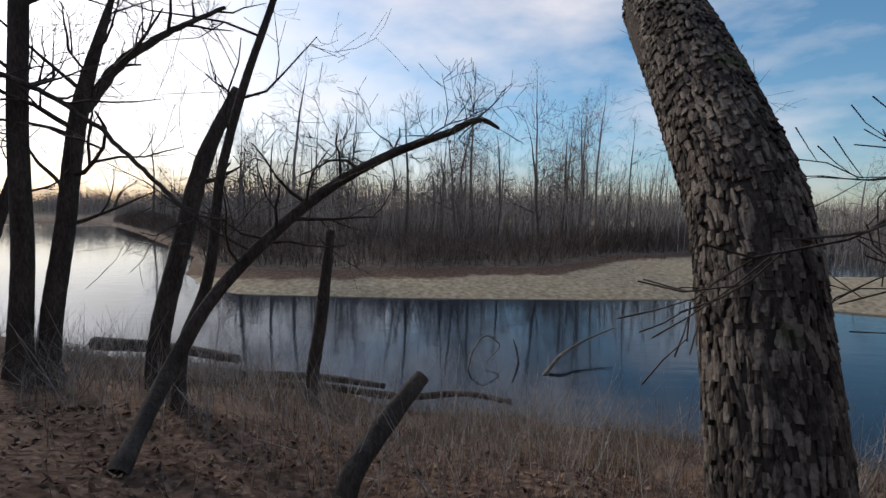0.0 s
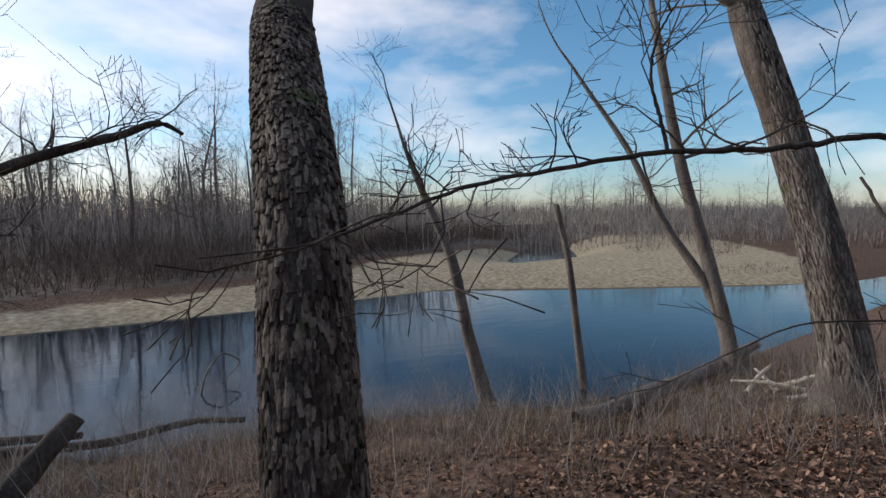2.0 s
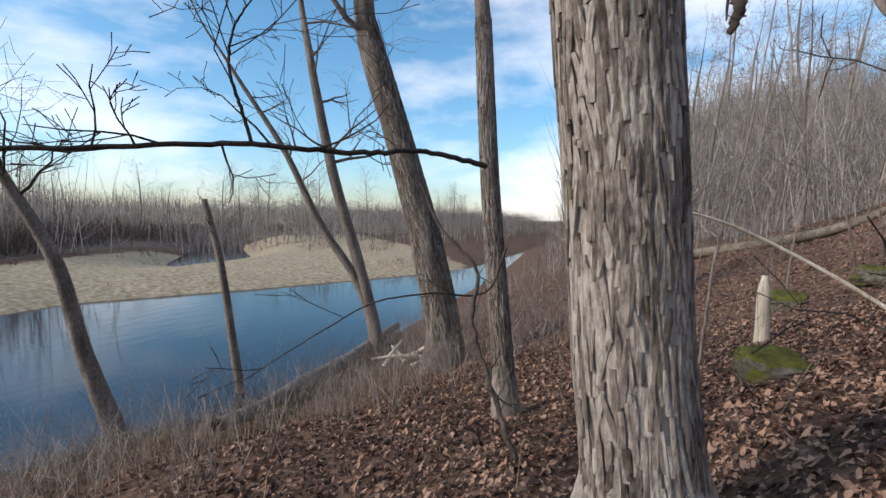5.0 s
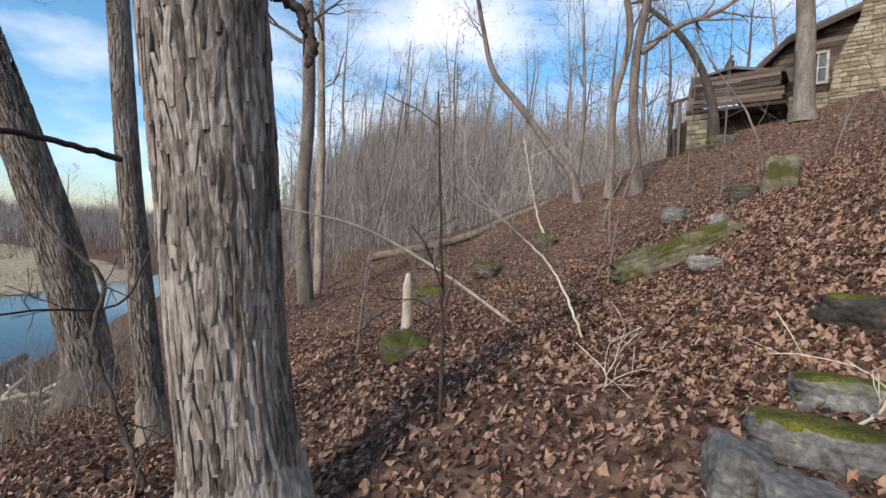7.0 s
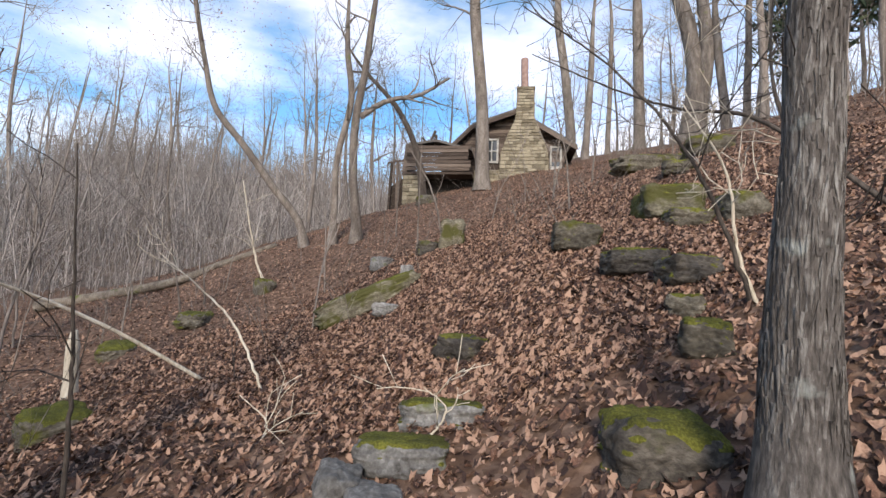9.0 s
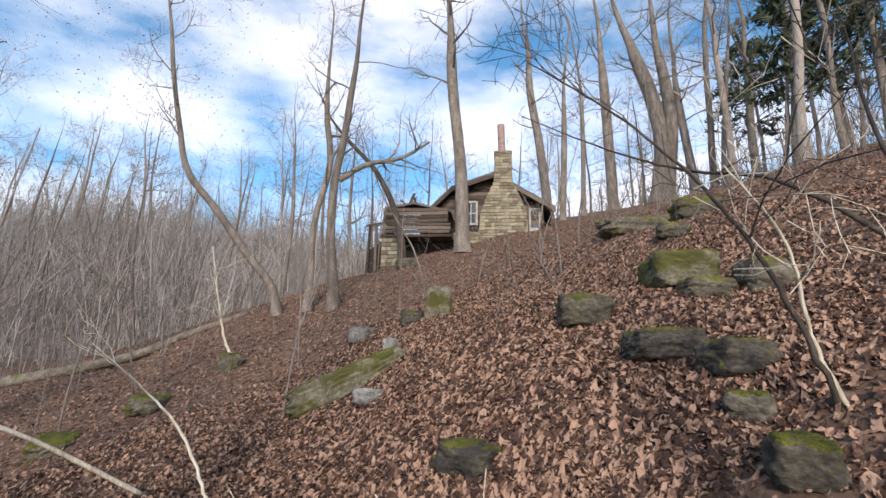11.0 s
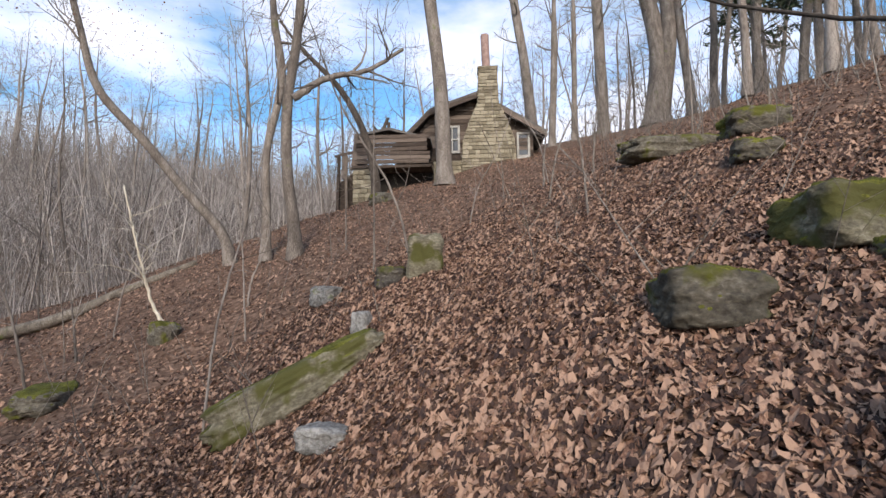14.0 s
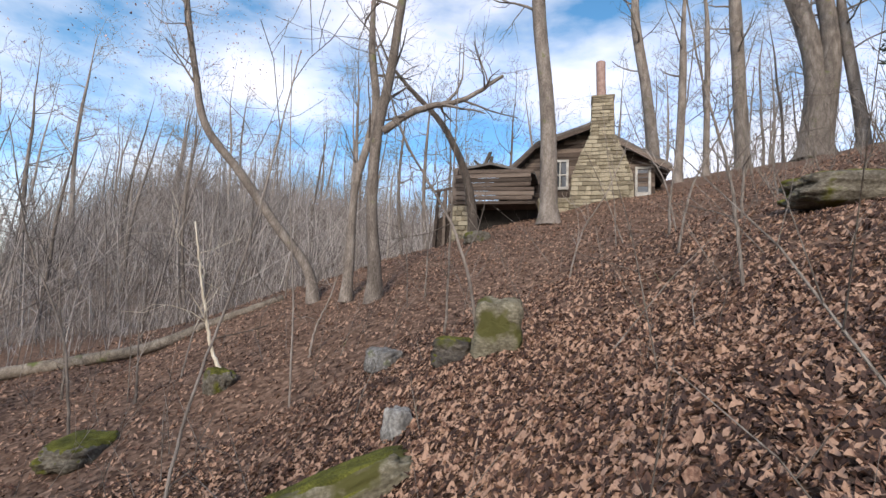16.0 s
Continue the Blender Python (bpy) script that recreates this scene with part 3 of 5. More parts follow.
named_branch(old_tree, [(3.65, -0.1, 2.66), (3.65, -0.34, 2.58), (3.64, -0.40, 2.48), (3.64, -0.42, 2.41), (3.64, -0.39, 2.34)], [0.03, 0.022, 0.018, 0.02, 0.012], M_BARK_DARK, 14, 1, 2, 0.12, "dead_stub", "dark hooked dead stub")
SLIM_P, SLIM_R = [(6.29, 1.02, -0.31), (6.27, 1.09, 0.45), (6.22, 1.23, 2.05), (6.19, 1.33, 3.65)], [0.115, 0.1, 0.085, 0.075]
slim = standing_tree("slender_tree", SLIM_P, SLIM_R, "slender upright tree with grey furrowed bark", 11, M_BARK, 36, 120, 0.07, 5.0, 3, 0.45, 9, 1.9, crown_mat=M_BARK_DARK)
bark_plates(slim, SLIM_P, SLIM_R, 16, (0.014, 0.03), (0.06, 0.2), (0.0, 0.004), 0.08, 0.024, M_BARK, "grey ridges of bark")
LEAN_P, LEAN_R = [(9.89, 3.13, -1.23), (9.87, 3.16, -0.63), (9.76, 3.42, 0.88), (9.53, 3.89, 2.81), (9.17, 4.51, 5.20)], [0.377, 0.328, 0.296, 0.252, 0.188]
leaning_tree = standing_tree("leaning_tree", LEAN_P, LEAN_R, "thick grey tree leaning over the water from the bank", 13, M_BARK, 40, 120, 0.05, 6.0, 3, 0.5, 9, 2.4)
bark_plates(leaning_tree, LEAN_P, LEAN_R, 17, (0.02, 0.045), (0.08, 0.25), (0.0, 0.004), 0.12, 0.04, M_BARK, "grey ridges of bark")
standing_tree("water_edge_tree", [(12.93, 6.41, -2.17), (12.92, 6.43, -1.84), (12.71, 6.78, 0.06), (12.31, 7.36, 2.57), (11.90, 7.91, 6.00)], [0.215, 0.187, 0.164, 0.139, 0.098], "pale thin tree standing at the water edge", 17, M_BARK, 14, 60, 0.04, 5, 3, 0.35, 10, 2.2)
standing_tree("water_edge_tree", [(12.91, 6.45, -2.18), (12.89, 6.49, -1.69), (12.63, 6.89, -0.08), (12.08, 7.67, 1.46), (11.47, 8.41, 3.46), (10.73, 9.18, 5.12)], [0.138, 0.12, 0.117, 0.099, 0.075, 0.049], "thin curved tree leaning out over the water", 19, M_BARK, 10, 50, 0.03, 2.5, 3, 0.4, 8, 1.6)
standing_tree("dead_snag", [(9.37, 7.71, -2.56), (9.23, 7.85, -1.01), (9.04, 8.02, 0.92), (8.85, 8.18, 2.01)], [0.11, 0.085, 0.074, 0.059], "thin dead broken tree standing at the water edge", 23, M_BARK, 14, 50, 0.06, 0, 2, 0.8, 3, 0.6, broken=True)
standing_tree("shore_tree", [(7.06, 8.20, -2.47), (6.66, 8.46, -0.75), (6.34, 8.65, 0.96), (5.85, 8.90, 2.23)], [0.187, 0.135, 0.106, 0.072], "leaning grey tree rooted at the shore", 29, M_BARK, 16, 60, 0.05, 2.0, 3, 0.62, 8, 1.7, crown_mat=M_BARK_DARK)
# bank trees towards the sun: their backlit darkness is put into the bark colour
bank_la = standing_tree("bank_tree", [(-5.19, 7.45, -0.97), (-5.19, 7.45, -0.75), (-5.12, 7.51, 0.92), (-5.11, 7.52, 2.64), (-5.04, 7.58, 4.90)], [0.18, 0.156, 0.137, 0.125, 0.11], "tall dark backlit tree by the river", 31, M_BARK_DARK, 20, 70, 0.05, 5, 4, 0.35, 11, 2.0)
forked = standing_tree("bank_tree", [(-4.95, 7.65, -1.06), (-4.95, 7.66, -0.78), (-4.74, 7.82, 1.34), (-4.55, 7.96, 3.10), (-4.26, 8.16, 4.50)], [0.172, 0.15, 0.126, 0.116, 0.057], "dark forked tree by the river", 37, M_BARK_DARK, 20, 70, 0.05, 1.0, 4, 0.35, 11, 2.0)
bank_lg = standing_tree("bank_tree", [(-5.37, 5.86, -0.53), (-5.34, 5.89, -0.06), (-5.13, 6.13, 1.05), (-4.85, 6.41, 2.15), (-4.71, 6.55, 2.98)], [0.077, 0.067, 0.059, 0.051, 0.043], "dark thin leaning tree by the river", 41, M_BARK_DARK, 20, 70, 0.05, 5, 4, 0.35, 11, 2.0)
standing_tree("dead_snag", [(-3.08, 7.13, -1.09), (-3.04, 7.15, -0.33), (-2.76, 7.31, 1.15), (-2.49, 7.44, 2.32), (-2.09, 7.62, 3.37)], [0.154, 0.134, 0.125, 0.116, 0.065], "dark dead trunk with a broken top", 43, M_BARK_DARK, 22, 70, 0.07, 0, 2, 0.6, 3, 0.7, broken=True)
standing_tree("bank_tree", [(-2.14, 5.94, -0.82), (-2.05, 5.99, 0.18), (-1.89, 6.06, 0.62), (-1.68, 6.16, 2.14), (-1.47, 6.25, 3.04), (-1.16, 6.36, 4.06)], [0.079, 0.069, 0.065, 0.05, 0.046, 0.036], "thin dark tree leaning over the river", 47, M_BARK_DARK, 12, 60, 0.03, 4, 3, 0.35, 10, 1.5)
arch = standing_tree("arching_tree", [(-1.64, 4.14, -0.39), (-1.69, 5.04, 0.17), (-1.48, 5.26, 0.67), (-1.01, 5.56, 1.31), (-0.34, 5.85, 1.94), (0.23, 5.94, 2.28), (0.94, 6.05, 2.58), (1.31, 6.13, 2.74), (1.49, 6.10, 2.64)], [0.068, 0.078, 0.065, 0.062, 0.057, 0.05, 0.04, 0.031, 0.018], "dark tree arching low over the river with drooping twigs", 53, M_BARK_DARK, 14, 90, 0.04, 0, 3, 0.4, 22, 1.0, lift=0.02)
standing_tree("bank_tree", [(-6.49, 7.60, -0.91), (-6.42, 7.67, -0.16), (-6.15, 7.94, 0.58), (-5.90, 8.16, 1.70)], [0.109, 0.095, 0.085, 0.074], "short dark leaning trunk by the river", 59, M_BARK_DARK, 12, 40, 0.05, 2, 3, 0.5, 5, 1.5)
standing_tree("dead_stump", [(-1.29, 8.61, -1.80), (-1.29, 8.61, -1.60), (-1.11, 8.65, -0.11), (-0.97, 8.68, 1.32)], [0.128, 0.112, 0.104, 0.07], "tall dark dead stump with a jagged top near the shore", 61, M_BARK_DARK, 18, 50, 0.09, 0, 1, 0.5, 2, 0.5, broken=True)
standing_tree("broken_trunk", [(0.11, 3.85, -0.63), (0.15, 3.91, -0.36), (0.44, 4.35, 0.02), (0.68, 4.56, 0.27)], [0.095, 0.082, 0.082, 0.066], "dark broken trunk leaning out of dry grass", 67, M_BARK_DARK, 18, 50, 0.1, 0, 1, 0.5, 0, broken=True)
SLOPE_P, SLOPE_R = [(1.41, -2.48, 1.0), (1.40, -2.47, 1.76), (1.37, -2.46, 2.21), (1.32, -2.44, 2.79), (1.03, -2.38, 3.27)], [0.125, 0.088, 0.072, 0.07, 0.075]
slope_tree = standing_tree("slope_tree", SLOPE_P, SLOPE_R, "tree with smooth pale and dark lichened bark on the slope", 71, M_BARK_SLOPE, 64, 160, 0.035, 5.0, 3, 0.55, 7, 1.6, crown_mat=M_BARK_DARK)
bark_plates(slope_tree, SLOPE_P, SLOPE_R, 15, (0.004, 0.01), (0.04, 0.15), (0.0, 0.001), 0.06, 0.011, M_BARK_SLOPE, "thin grey ridges of bark", 0.0015)
standing_tree("tall_tree", [(14.75, -16.16, 5.89), (14.76, -16.16, 6.32), (14.88, -16.05, 10.24), (15.17, -15.80, 13.76), (15.24, -15.74, 15.30)], [0.358, 0.312, 0.264, 0.245, 0.235], "tall straight bare tree beside the stone house", 73, M_BARK, 20, 60, 0.05, 6, 3, 0.5, 9, 2.5)
fork_tree = standing_tree("spreading_tree", [(13.27, -8.76, 2.86), (13.27, -8.75, 3.24), (13.37, -8.59, 5.02), (13.37, -8.58, 6.78), (13.27, -8.75, 8.24), (13.20, -8.86, 9.80)], [0.185, 0.161, 0.123, 0.123, 0.112, 0.1], "pale tree with a long side limb on the slope", 79, M_BARK, 18, 70, 0.05, 5, 4, 0.4, 8, 2.2)
standing_tree("spreading_tree", [(14.48, -8.65, 2.87), (14.47, -8.65, 3.94), (14.47, -8.65, 5.64), (14.30, -8.96, 7.91), (14.40, -8.79, 9.33)], [0.135, 0.118, 0.092, 0.107, 0.093], "pale bare tree with many fine branches", 83, M_BARK, 16, 60, 0.05, 4, 4, 0.35, 9, 2.0)
leaning_thin = standing_tree("thin_leaning_tree", [(15.74, -8.34, 2.74), (15.79, -8.22, 3.42), (16.17, -7.23, 4.84), (16.44, -6.35, 6.01), (16.64, -5.51, 7.02), (16.72, -5.10, 8.49), (16.78, -4.70, 10.41)], [0.155, 0.135, 0.122, 0.109, 0.092, 0.074, 0.068], "thin grey tree leaning across the hollow with a few brown leaves", 89, M_BARK, 14, 80, 0.04, 4, 4, 0.45, 10, 2.0)
standing_tree("curved_tree", [(16.62, -14.31, 5.24), (16.62, -14.31, 5.40), (16.91, -13.98, 7.86), (17.41, -13.34, 9.44), (18.25, -12.11, 11.00)], [0.226, 0.197, 0.137, 0.117, 0.076], "thin dark curved tree leaning in front of the house", 97, M_BARK_DARK, 12, 60, 0.04, 2.5, 3, 0.5, 7, 1.8)
standing_tree("hilltop_tree", [(19.05, -30.76, 11.09), (19.09, -30.74, 12.38), (19.52, -30.49, 17.47), (20.09, -30.15, 22.62)], [0.418, 0.364, 0.318, 0.288], "tall bare straight tree on the hilltop", 101, M_BARK, 14, 50, 0.05, 7, 3, 0.4, 10, 3.0, group="trees on the hilltop")
standing_tree("hilltop_tree", [(14.87, -25.31, 9.28), (14.64, -25.42, 15.41)], [0.203, 0.166], "tall bare straight tree on the hilltop", 103, M_BARK, 14, 50, 0.05, 7, 3, 0.4, 10, 3.0, group="trees on the hilltop")
standing_tree("hilltop_tree", [(14.88, -32.72, 11.55), (14.88, -32.72, 11.82), (14.98, -32.67, 17.27), (15.09, -32.63, 21.80)], [0.447, 0.389, 0.364, 0.337], "tall bare straight tree on the hilltop", 105, M_BARK, 14, 50, 0.05, 7, 3, 0.4, 10, 3.0, group="trees on the hilltop")
standing_tree("hilltop_tree", [(11.85, -33.71, 11.74), (11.84, -33.71, 12.19), (11.61, -33.77, 16.34), (12.15, -33.63, 20.37), (12.85, -33.42, 23.08)], [0.821, 0.714, 0.524, 0.483, 0.437], "tall bare double tree on the hilltop", 107, M_BARK, 14, 50, 0.05, 7, 3, 0.4, 10, 3.0, group="trees on the hilltop")
standing_tree("hilltop_tree", [(11.53, -33.79, 11.76), (11.52, -33.80, 12.33), (10.95, -33.94, 17.75), (11.25, -33.87, 21.86)], [0.626, 0.544, 0.435, 0.362], "tall bare double tree on the hilltop", 109, M_BARK, 14, 50, 0.05, 7, 3, 0.4, 10, 3.0, group="trees on the hilltop")
standing_tree("hilltop_tree", [(9.87, -34.18, 11.88), (9.89, -34.18, 12.74), (10.16, -34.12, 16.09), (10.42, -34.07, 19.21)], [0.357, 0.311, 0.264, 0.242], "tall bare straight tree on the hilltop", 111, M_BARK, 14, 50, 0.05, 7, 3, 0.4, 10, 3.0, group="trees on the hilltop")
standing_tree("hilltop_tree", [(6.44, -34.70, 12.33), (6.44, -34.70, 13.28), (6.46, -34.70, 16.17), (6.22, -34.72, 19.94)], [0.293, 0.255, 0.236, 0.216], "tall bare straight tree on the hilltop", 113, M_BARK, 14, 50, 0.05, 7, 3, 0.4, 10, 3.0, group="trees on the hilltop")
standing_tree("hilltop_tree", [(4.39, -34.83, 12.59), (4.37, -34.83, 13.55), (3.81, -34.84, 19.50)], [0.275, 0.239, 0.223], "tall bare straight tree on the hilltop", 115, M_BARK, 14, 50, 0.05, 7, 3, 0.4, 10, 3.0, group="trees on the hilltop")
standing_tree("hilltop_tree", [(14.32, -26.90, 9.81), (14.19, -26.96, 16.56)], [0.155, 0.13], "tall bare straight tree on the hilltop", 117, M_BARK, 14, 50, 0.05, 7, 3, 0.4, 10, 3.0, group="trees on the hilltop")
standing_tree("hilltop_tree", [(8.21, -34.48, 12.09), (8.18, -34.48, 13.09), (7.44, -34.59, 20.19)], [0.169, 0.147, 0.124], "tall bare straight tree on the hilltop", 119, M_BARK, 14, 50, 0.05, 7, 3, 0.4, 10, 3.0, group="trees on the hilltop")
named_branch(slim, [(5.96, 1.20, 2.18), (5.43, 1.52, 2.25), (4.71, 1.85, 2.16), (3.94, 2.07, 2.12), (2.99, 2.13, 1.96), (2.51, 2.06, 1.87), (2.05, 1.86, 1.74), (1.73, 1.72, 1.66), (1.42, 1.58, 1.64)], [0.028, 0.022, 0.020, 0.017, 0.012, 0.009, 0.007, 0.004, 0.002], M_BARK_DARK, 5, 2, 18, 0.55)
named_branch(slim, [(3.95, 2.06, 2.12), (3.87, 2.07, 2.33), (3.80, 2.08, 2.50), (3.82, 2.05, 2.78), (3.91, 1.96, 2.99)], [0.012, 0.011, 0.009, 0.007, 0.004], M_BARK_DARK, 6, 2, 9, 0.8)
named_branch(slim, [(6.01, 0.99, 1.42), (5.68, 1.08, 1.05), (5.24, 1.45, 1.06), (4.80, 1.69, 1.04), (4.35, 1.86, 0.89), (3.78, 2.11, 0.63)], [0.012, 0.010, 0.008, 0.006, 0.005, 0.002], M_BARK_DARK, 7, 1, 6, 0.4)
named_branch(slim, [(5.60, 1.70, 2.00), (5.50, 1.44, 1.58), (5.42, 1.09, 1.26), (5.22, 1.05, 0.88), (4.99, 0.81, 0.42), (4.67, 0.47, -0.09)], [0.010, 0.014, 0.016, 0.019, 0.020, 0.022], M_BARK_DARK, 8, 1, 5, 0.5)
named_branch(fork_tree, [(13.22, -8.64, 6.83), (12.77, -9.35, 7.44), (12.20, -10.09, 7.70), (11.57, -10.80, 8.31)], [0.1, 0.08, 0.06, 0.04], M_BARK, 9, 2, 8, 1.3)
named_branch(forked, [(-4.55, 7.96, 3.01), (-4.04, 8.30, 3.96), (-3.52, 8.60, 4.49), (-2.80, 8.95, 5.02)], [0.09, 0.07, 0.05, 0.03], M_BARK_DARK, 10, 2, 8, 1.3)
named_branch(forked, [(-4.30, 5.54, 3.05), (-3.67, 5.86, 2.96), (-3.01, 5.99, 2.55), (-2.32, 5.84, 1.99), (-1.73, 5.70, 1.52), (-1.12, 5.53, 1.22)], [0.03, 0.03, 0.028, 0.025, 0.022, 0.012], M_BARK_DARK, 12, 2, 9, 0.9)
lying_log("fallen_log", [(-7.44, 12.12, -1.75), (-5.38, 11.81, -1.75), (-3.52, 11.04, -1.75)], [0.17, 0.132, 0.094], M_BARK_DARK, "dark fallen log on the river bank", 41)
lying_log("fallen_log", [(-3.23, 10.60, -1.93), (-1.51, 10.46, -1.93), (-0.14, 10.01, -1.93)], [0.1, 0.078, 0.055], M_BARK_DARK, "dark log half in the water", 42)
lying_log("fallen_log", [(-4.36, 10.07, -1.91), (-1.39, 9.92, -1.91), (0.38, 9.43, -1.91), (1.54, 9.60, -1.91), (2.33, 9.21, -1.91)], [0.09, 0.08, 0.07, 0.06, 0.05], M_BARK_DARK, "long dark drift log lying along the shore", 43)
lying_log("fallen_log", [(x, y, gz(x, y) + 0.26) for x, y in ((6.4, 5.15), (7.8, 5.6), (9.2, 5.95), (11.0, 6.25), (13.0, 6.65), (15.6, 7.2))], [0.09, 0.13, 0.16, 0.17, 0.15, 0.12], M_BARK, "grey fallen trunk lying along the bank edge", 44)
for x, y, dx, dy, rise in ((10.9, 4.5, 1.0, 0.9, 0.35), (11.3, 4.2, -0.7, 1.0, 0.3), (10.6, 4.9, 1.3, 0.2, 0.45), (11.6, 4.9, 0.3, -1.1, 0.3), (10.3, 4.1, 0.9, -0.7, 0.2)):
    lying_log("driftwood", [(x, y, gz(x, y) + 0.03), (x + dx * 0.5, y + dy * 0.5, gz(x + dx * 0.5, y + dy * 0.5) + rise * 0.7), (x + dx, y + dy, gz(x + dx, y + dy) + rise)],
              [0.06, 0.045, 0.02], M_WOOD_PALE, "pale bare root and driftwood piled against a leaning tree", int(x * 10), "driftwood", 8, "driftwood on the bank")
lying_log("fallen_log", [(20.08, -1.90, 0.56), (18.56, -3.98, 1.14), (17.42, -5.13, 1.57), (17.36, -6.24, 2.10), (17.13, -7.99, 2.89)], [0.17, 0.151, 0.132, 0.113, 0.094], M_WOOD_GREY, "long weathered fallen trunk with moss on the slope", 45)

lying_log("dead_branch", [(3.49, 11.49, -2.25), (4.1, 12.2, -1.95), (4.9, 13.0, -1.8), (6.2, 13.9, -1.6)], [0.05, 0.045, 0.035, 0.015], M_WOOD_GREY, "pale dead branch sticking out of the water", 301, "branch", 8)
lying_log("dead_branch", [(1.71, 11.8, -2.25), (1.9, 12.2, -1.8), (2.3, 12.6, -1.55), (2.6, 12.6, -1.75), (2.2, 12.1, -2.1)], [0.024, 0.024, 0.02, 0.018, 0.012], M_WOOD_GREY, "looped dead branch sticking out of the water", 303, "branch", 8)
lying_log("dead_branch", [(3.1, 12.4, -2.25), (3.05, 12.5, -1.9), (2.95, 12.5, -1.6)], [0.035, 0.03, 0.012], M_WOOD_GREY, "short dead stub sticking out of the water", 305, "branch", 8)
lying_log("fallen_branch", [(5.75, -0.05, 1.85), (6.09, -0.70, 1.72), (6.40, -1.50, 1.34), (6.44, -2.47, 0.7)], [0.006, 0.012, 0.016, 0.02], M_WOOD_PALE, "long pale thin branch slanting down to the ground", 307, "branch", 8)

# ---- rocks on the slope ----
rock("mossy_rock", 3.72, -5.2, 0.48, 0.3, 0.42, "brown sandstone block with a green mossy top", 1, 38, 10, None, 0.5, 0.2, 6)
rock("rock_slab", 6.9, -4.9, 1.6, 0.36, 0.55, "long tilted sandstone slab with moss and pale lichen", 2, 64, 12, M_ROCK_PALE, 0.2, 0.2, 6, pitch=24)
rock("small_rock", 5.72, -4.3, 0.34, 0.16, 0.3, "small pale slab at the foot of a tilted rock", 24, 30, 8, M_ROCK_GREY, 0.0, 0.2, 6)
rock("upright_rock", 7.35, -7.0, 0.46, 0.72, 0.42, "upright mossy sandstone block in dead leaves", 3, 45, -8, M_ROCK_PALE, 0.0, 0.25, 6)
rock("dark_rock", 7.8, -6.8, 0.4, 0.3, 0.45, "low dark rock beside an upright block", 4, 45, 0, M_ROCK_DARK, 0.3, 0.2, 6)
rock("mossy_ledge", 5.3, -11.5, 2.0, 0.42, 0.8, "long low ledge covered with green moss", 5, 42, 0, None, 0.8, 0.25, 6)
rock("mossy_ledge", 4.1, -10.9, 0.9, 0.45, 0.6, "low ledge covered with green moss", 6, 40, 0, None, 0.7, 0.25, 6)
rock("mossy_rock", 3.85, -8.5, 0.46, 0.26, 0.4, "small rock wholly covered with moss", 7, 20, 0, None, 0.9, 0.2)
rock("small_rock", 9.4, -6.9, 0.45, 0.36, 0.35, "small grey rock among dead leaves", 8, 10, 0, M_ROCK_GREY, 0.0, 0.3, 5)
rock("small_rock", 7.2, -5.8, 0.2, 0.35, 0.18, "small upright grey rock among dead leaves", 9, 10, 5, M_ROCK_GREY, 0.0, 0.3, 5)
rock("small_rock", 12.1, -5.5, 0.5, 0.45, 0.4, "small mossy rock at the foot of a sapling", 10, 10, 0, None, 0.4, 0.3)
rock("layered_rock", 3.12, -6.15, 0.66, 0.38, 0.5, "square sandstone block with a bright moss top", 11, 44, 8, M_ROCK_PALE, 0.7, 0.12, 9)
rock("mossy_rock", 2.82, -5.78, 0.42, 0.2, 0.35, "dark mossy sandstone block below a larger one", 12, 40, 0, None, 0.6, 0.25, 6)
rock("mossy_rock", 2.4, -6.0, 0.36, 0.34, 0.4, "mossy sandstone block beside a layered rock", 26, 40, 0, None, 0.5, 0.25, 6)
rock("dark_rock", 2.8, -4.55, 0.5, 0.22, 0.4, "flat dark rock sunk in dead leaves", 13, 45, 6, M_ROCK_DARK, 0.1, 0.25, 7)
rock("dark_rock", 2.3, -4.32, 0.38, 0.2, 0.3, "flat dark rock sunk in dead leaves", 14, 50, 6, M_ROCK_DARK, 0.1, 0.25, 7)
rock("small_rock", 2.2, -3.95, 0.22, 0.14, 0.2, "small dark mossy rock below a flat one", 27, 0, 0, None, 0.4, 0.2, 5)
rock("mossy_rock", 1.95, -3.47, 0.24, 0.2, 0.22, "small rock with a moss cap", 15, 20, 0, None, 0.6, 0.15, 5)
rock("flat_rock", 3.18, -2.8, 0.5, 0.2, 0.4, "flat rock with moss and white lichen", 16, 45, 8, M_ROCK_GREY, 0.35, 0.42, 6)
rock("flat_rock", 3.02, -2.36, 0.46, 0.16, 0.36, "flat mossy rock sunk in dead leaves", 17, 42, 8, M_ROCK_GREY, 0.35, 0.45, 6)
rock("mossy_boulder", 1.9, -2.75, 0.44, 0.3, 0.38, "boulder thickly covered with green moss", 18, 40, 0, M_ROCK_DARK, 0.75, 0.45, 4)
rock("grey_rock", 3.0, -1.95, 0.26, 0.22, 0.2, "angular pale grey rock with lichen", 19, -30, 12, M_ROCK_GREY, 0.0, 0.15, 8)
rock("grey_rock", 2.74, -1.98, 0.32, 0.17, 0.24, "pale grey rock with lichen", 20, -30, 6, M_ROCK_GREY, 0.0, 0.15, 8)
rock("flat_rock", 3.6, -3.4, 0.4, 0.2, 0.3, "flat brown rock half under leaves", 21, 0, 0, M_ROCK_DARK, 0.2, 0.35, 6)
rock("mossy_rock", 6.75, -1.32, 0.66, 0.36, 0.55, "rounded rock covered with yellow-green moss beside a gnawed stump", 22, 0, 0, None, 1.0, 0.25)
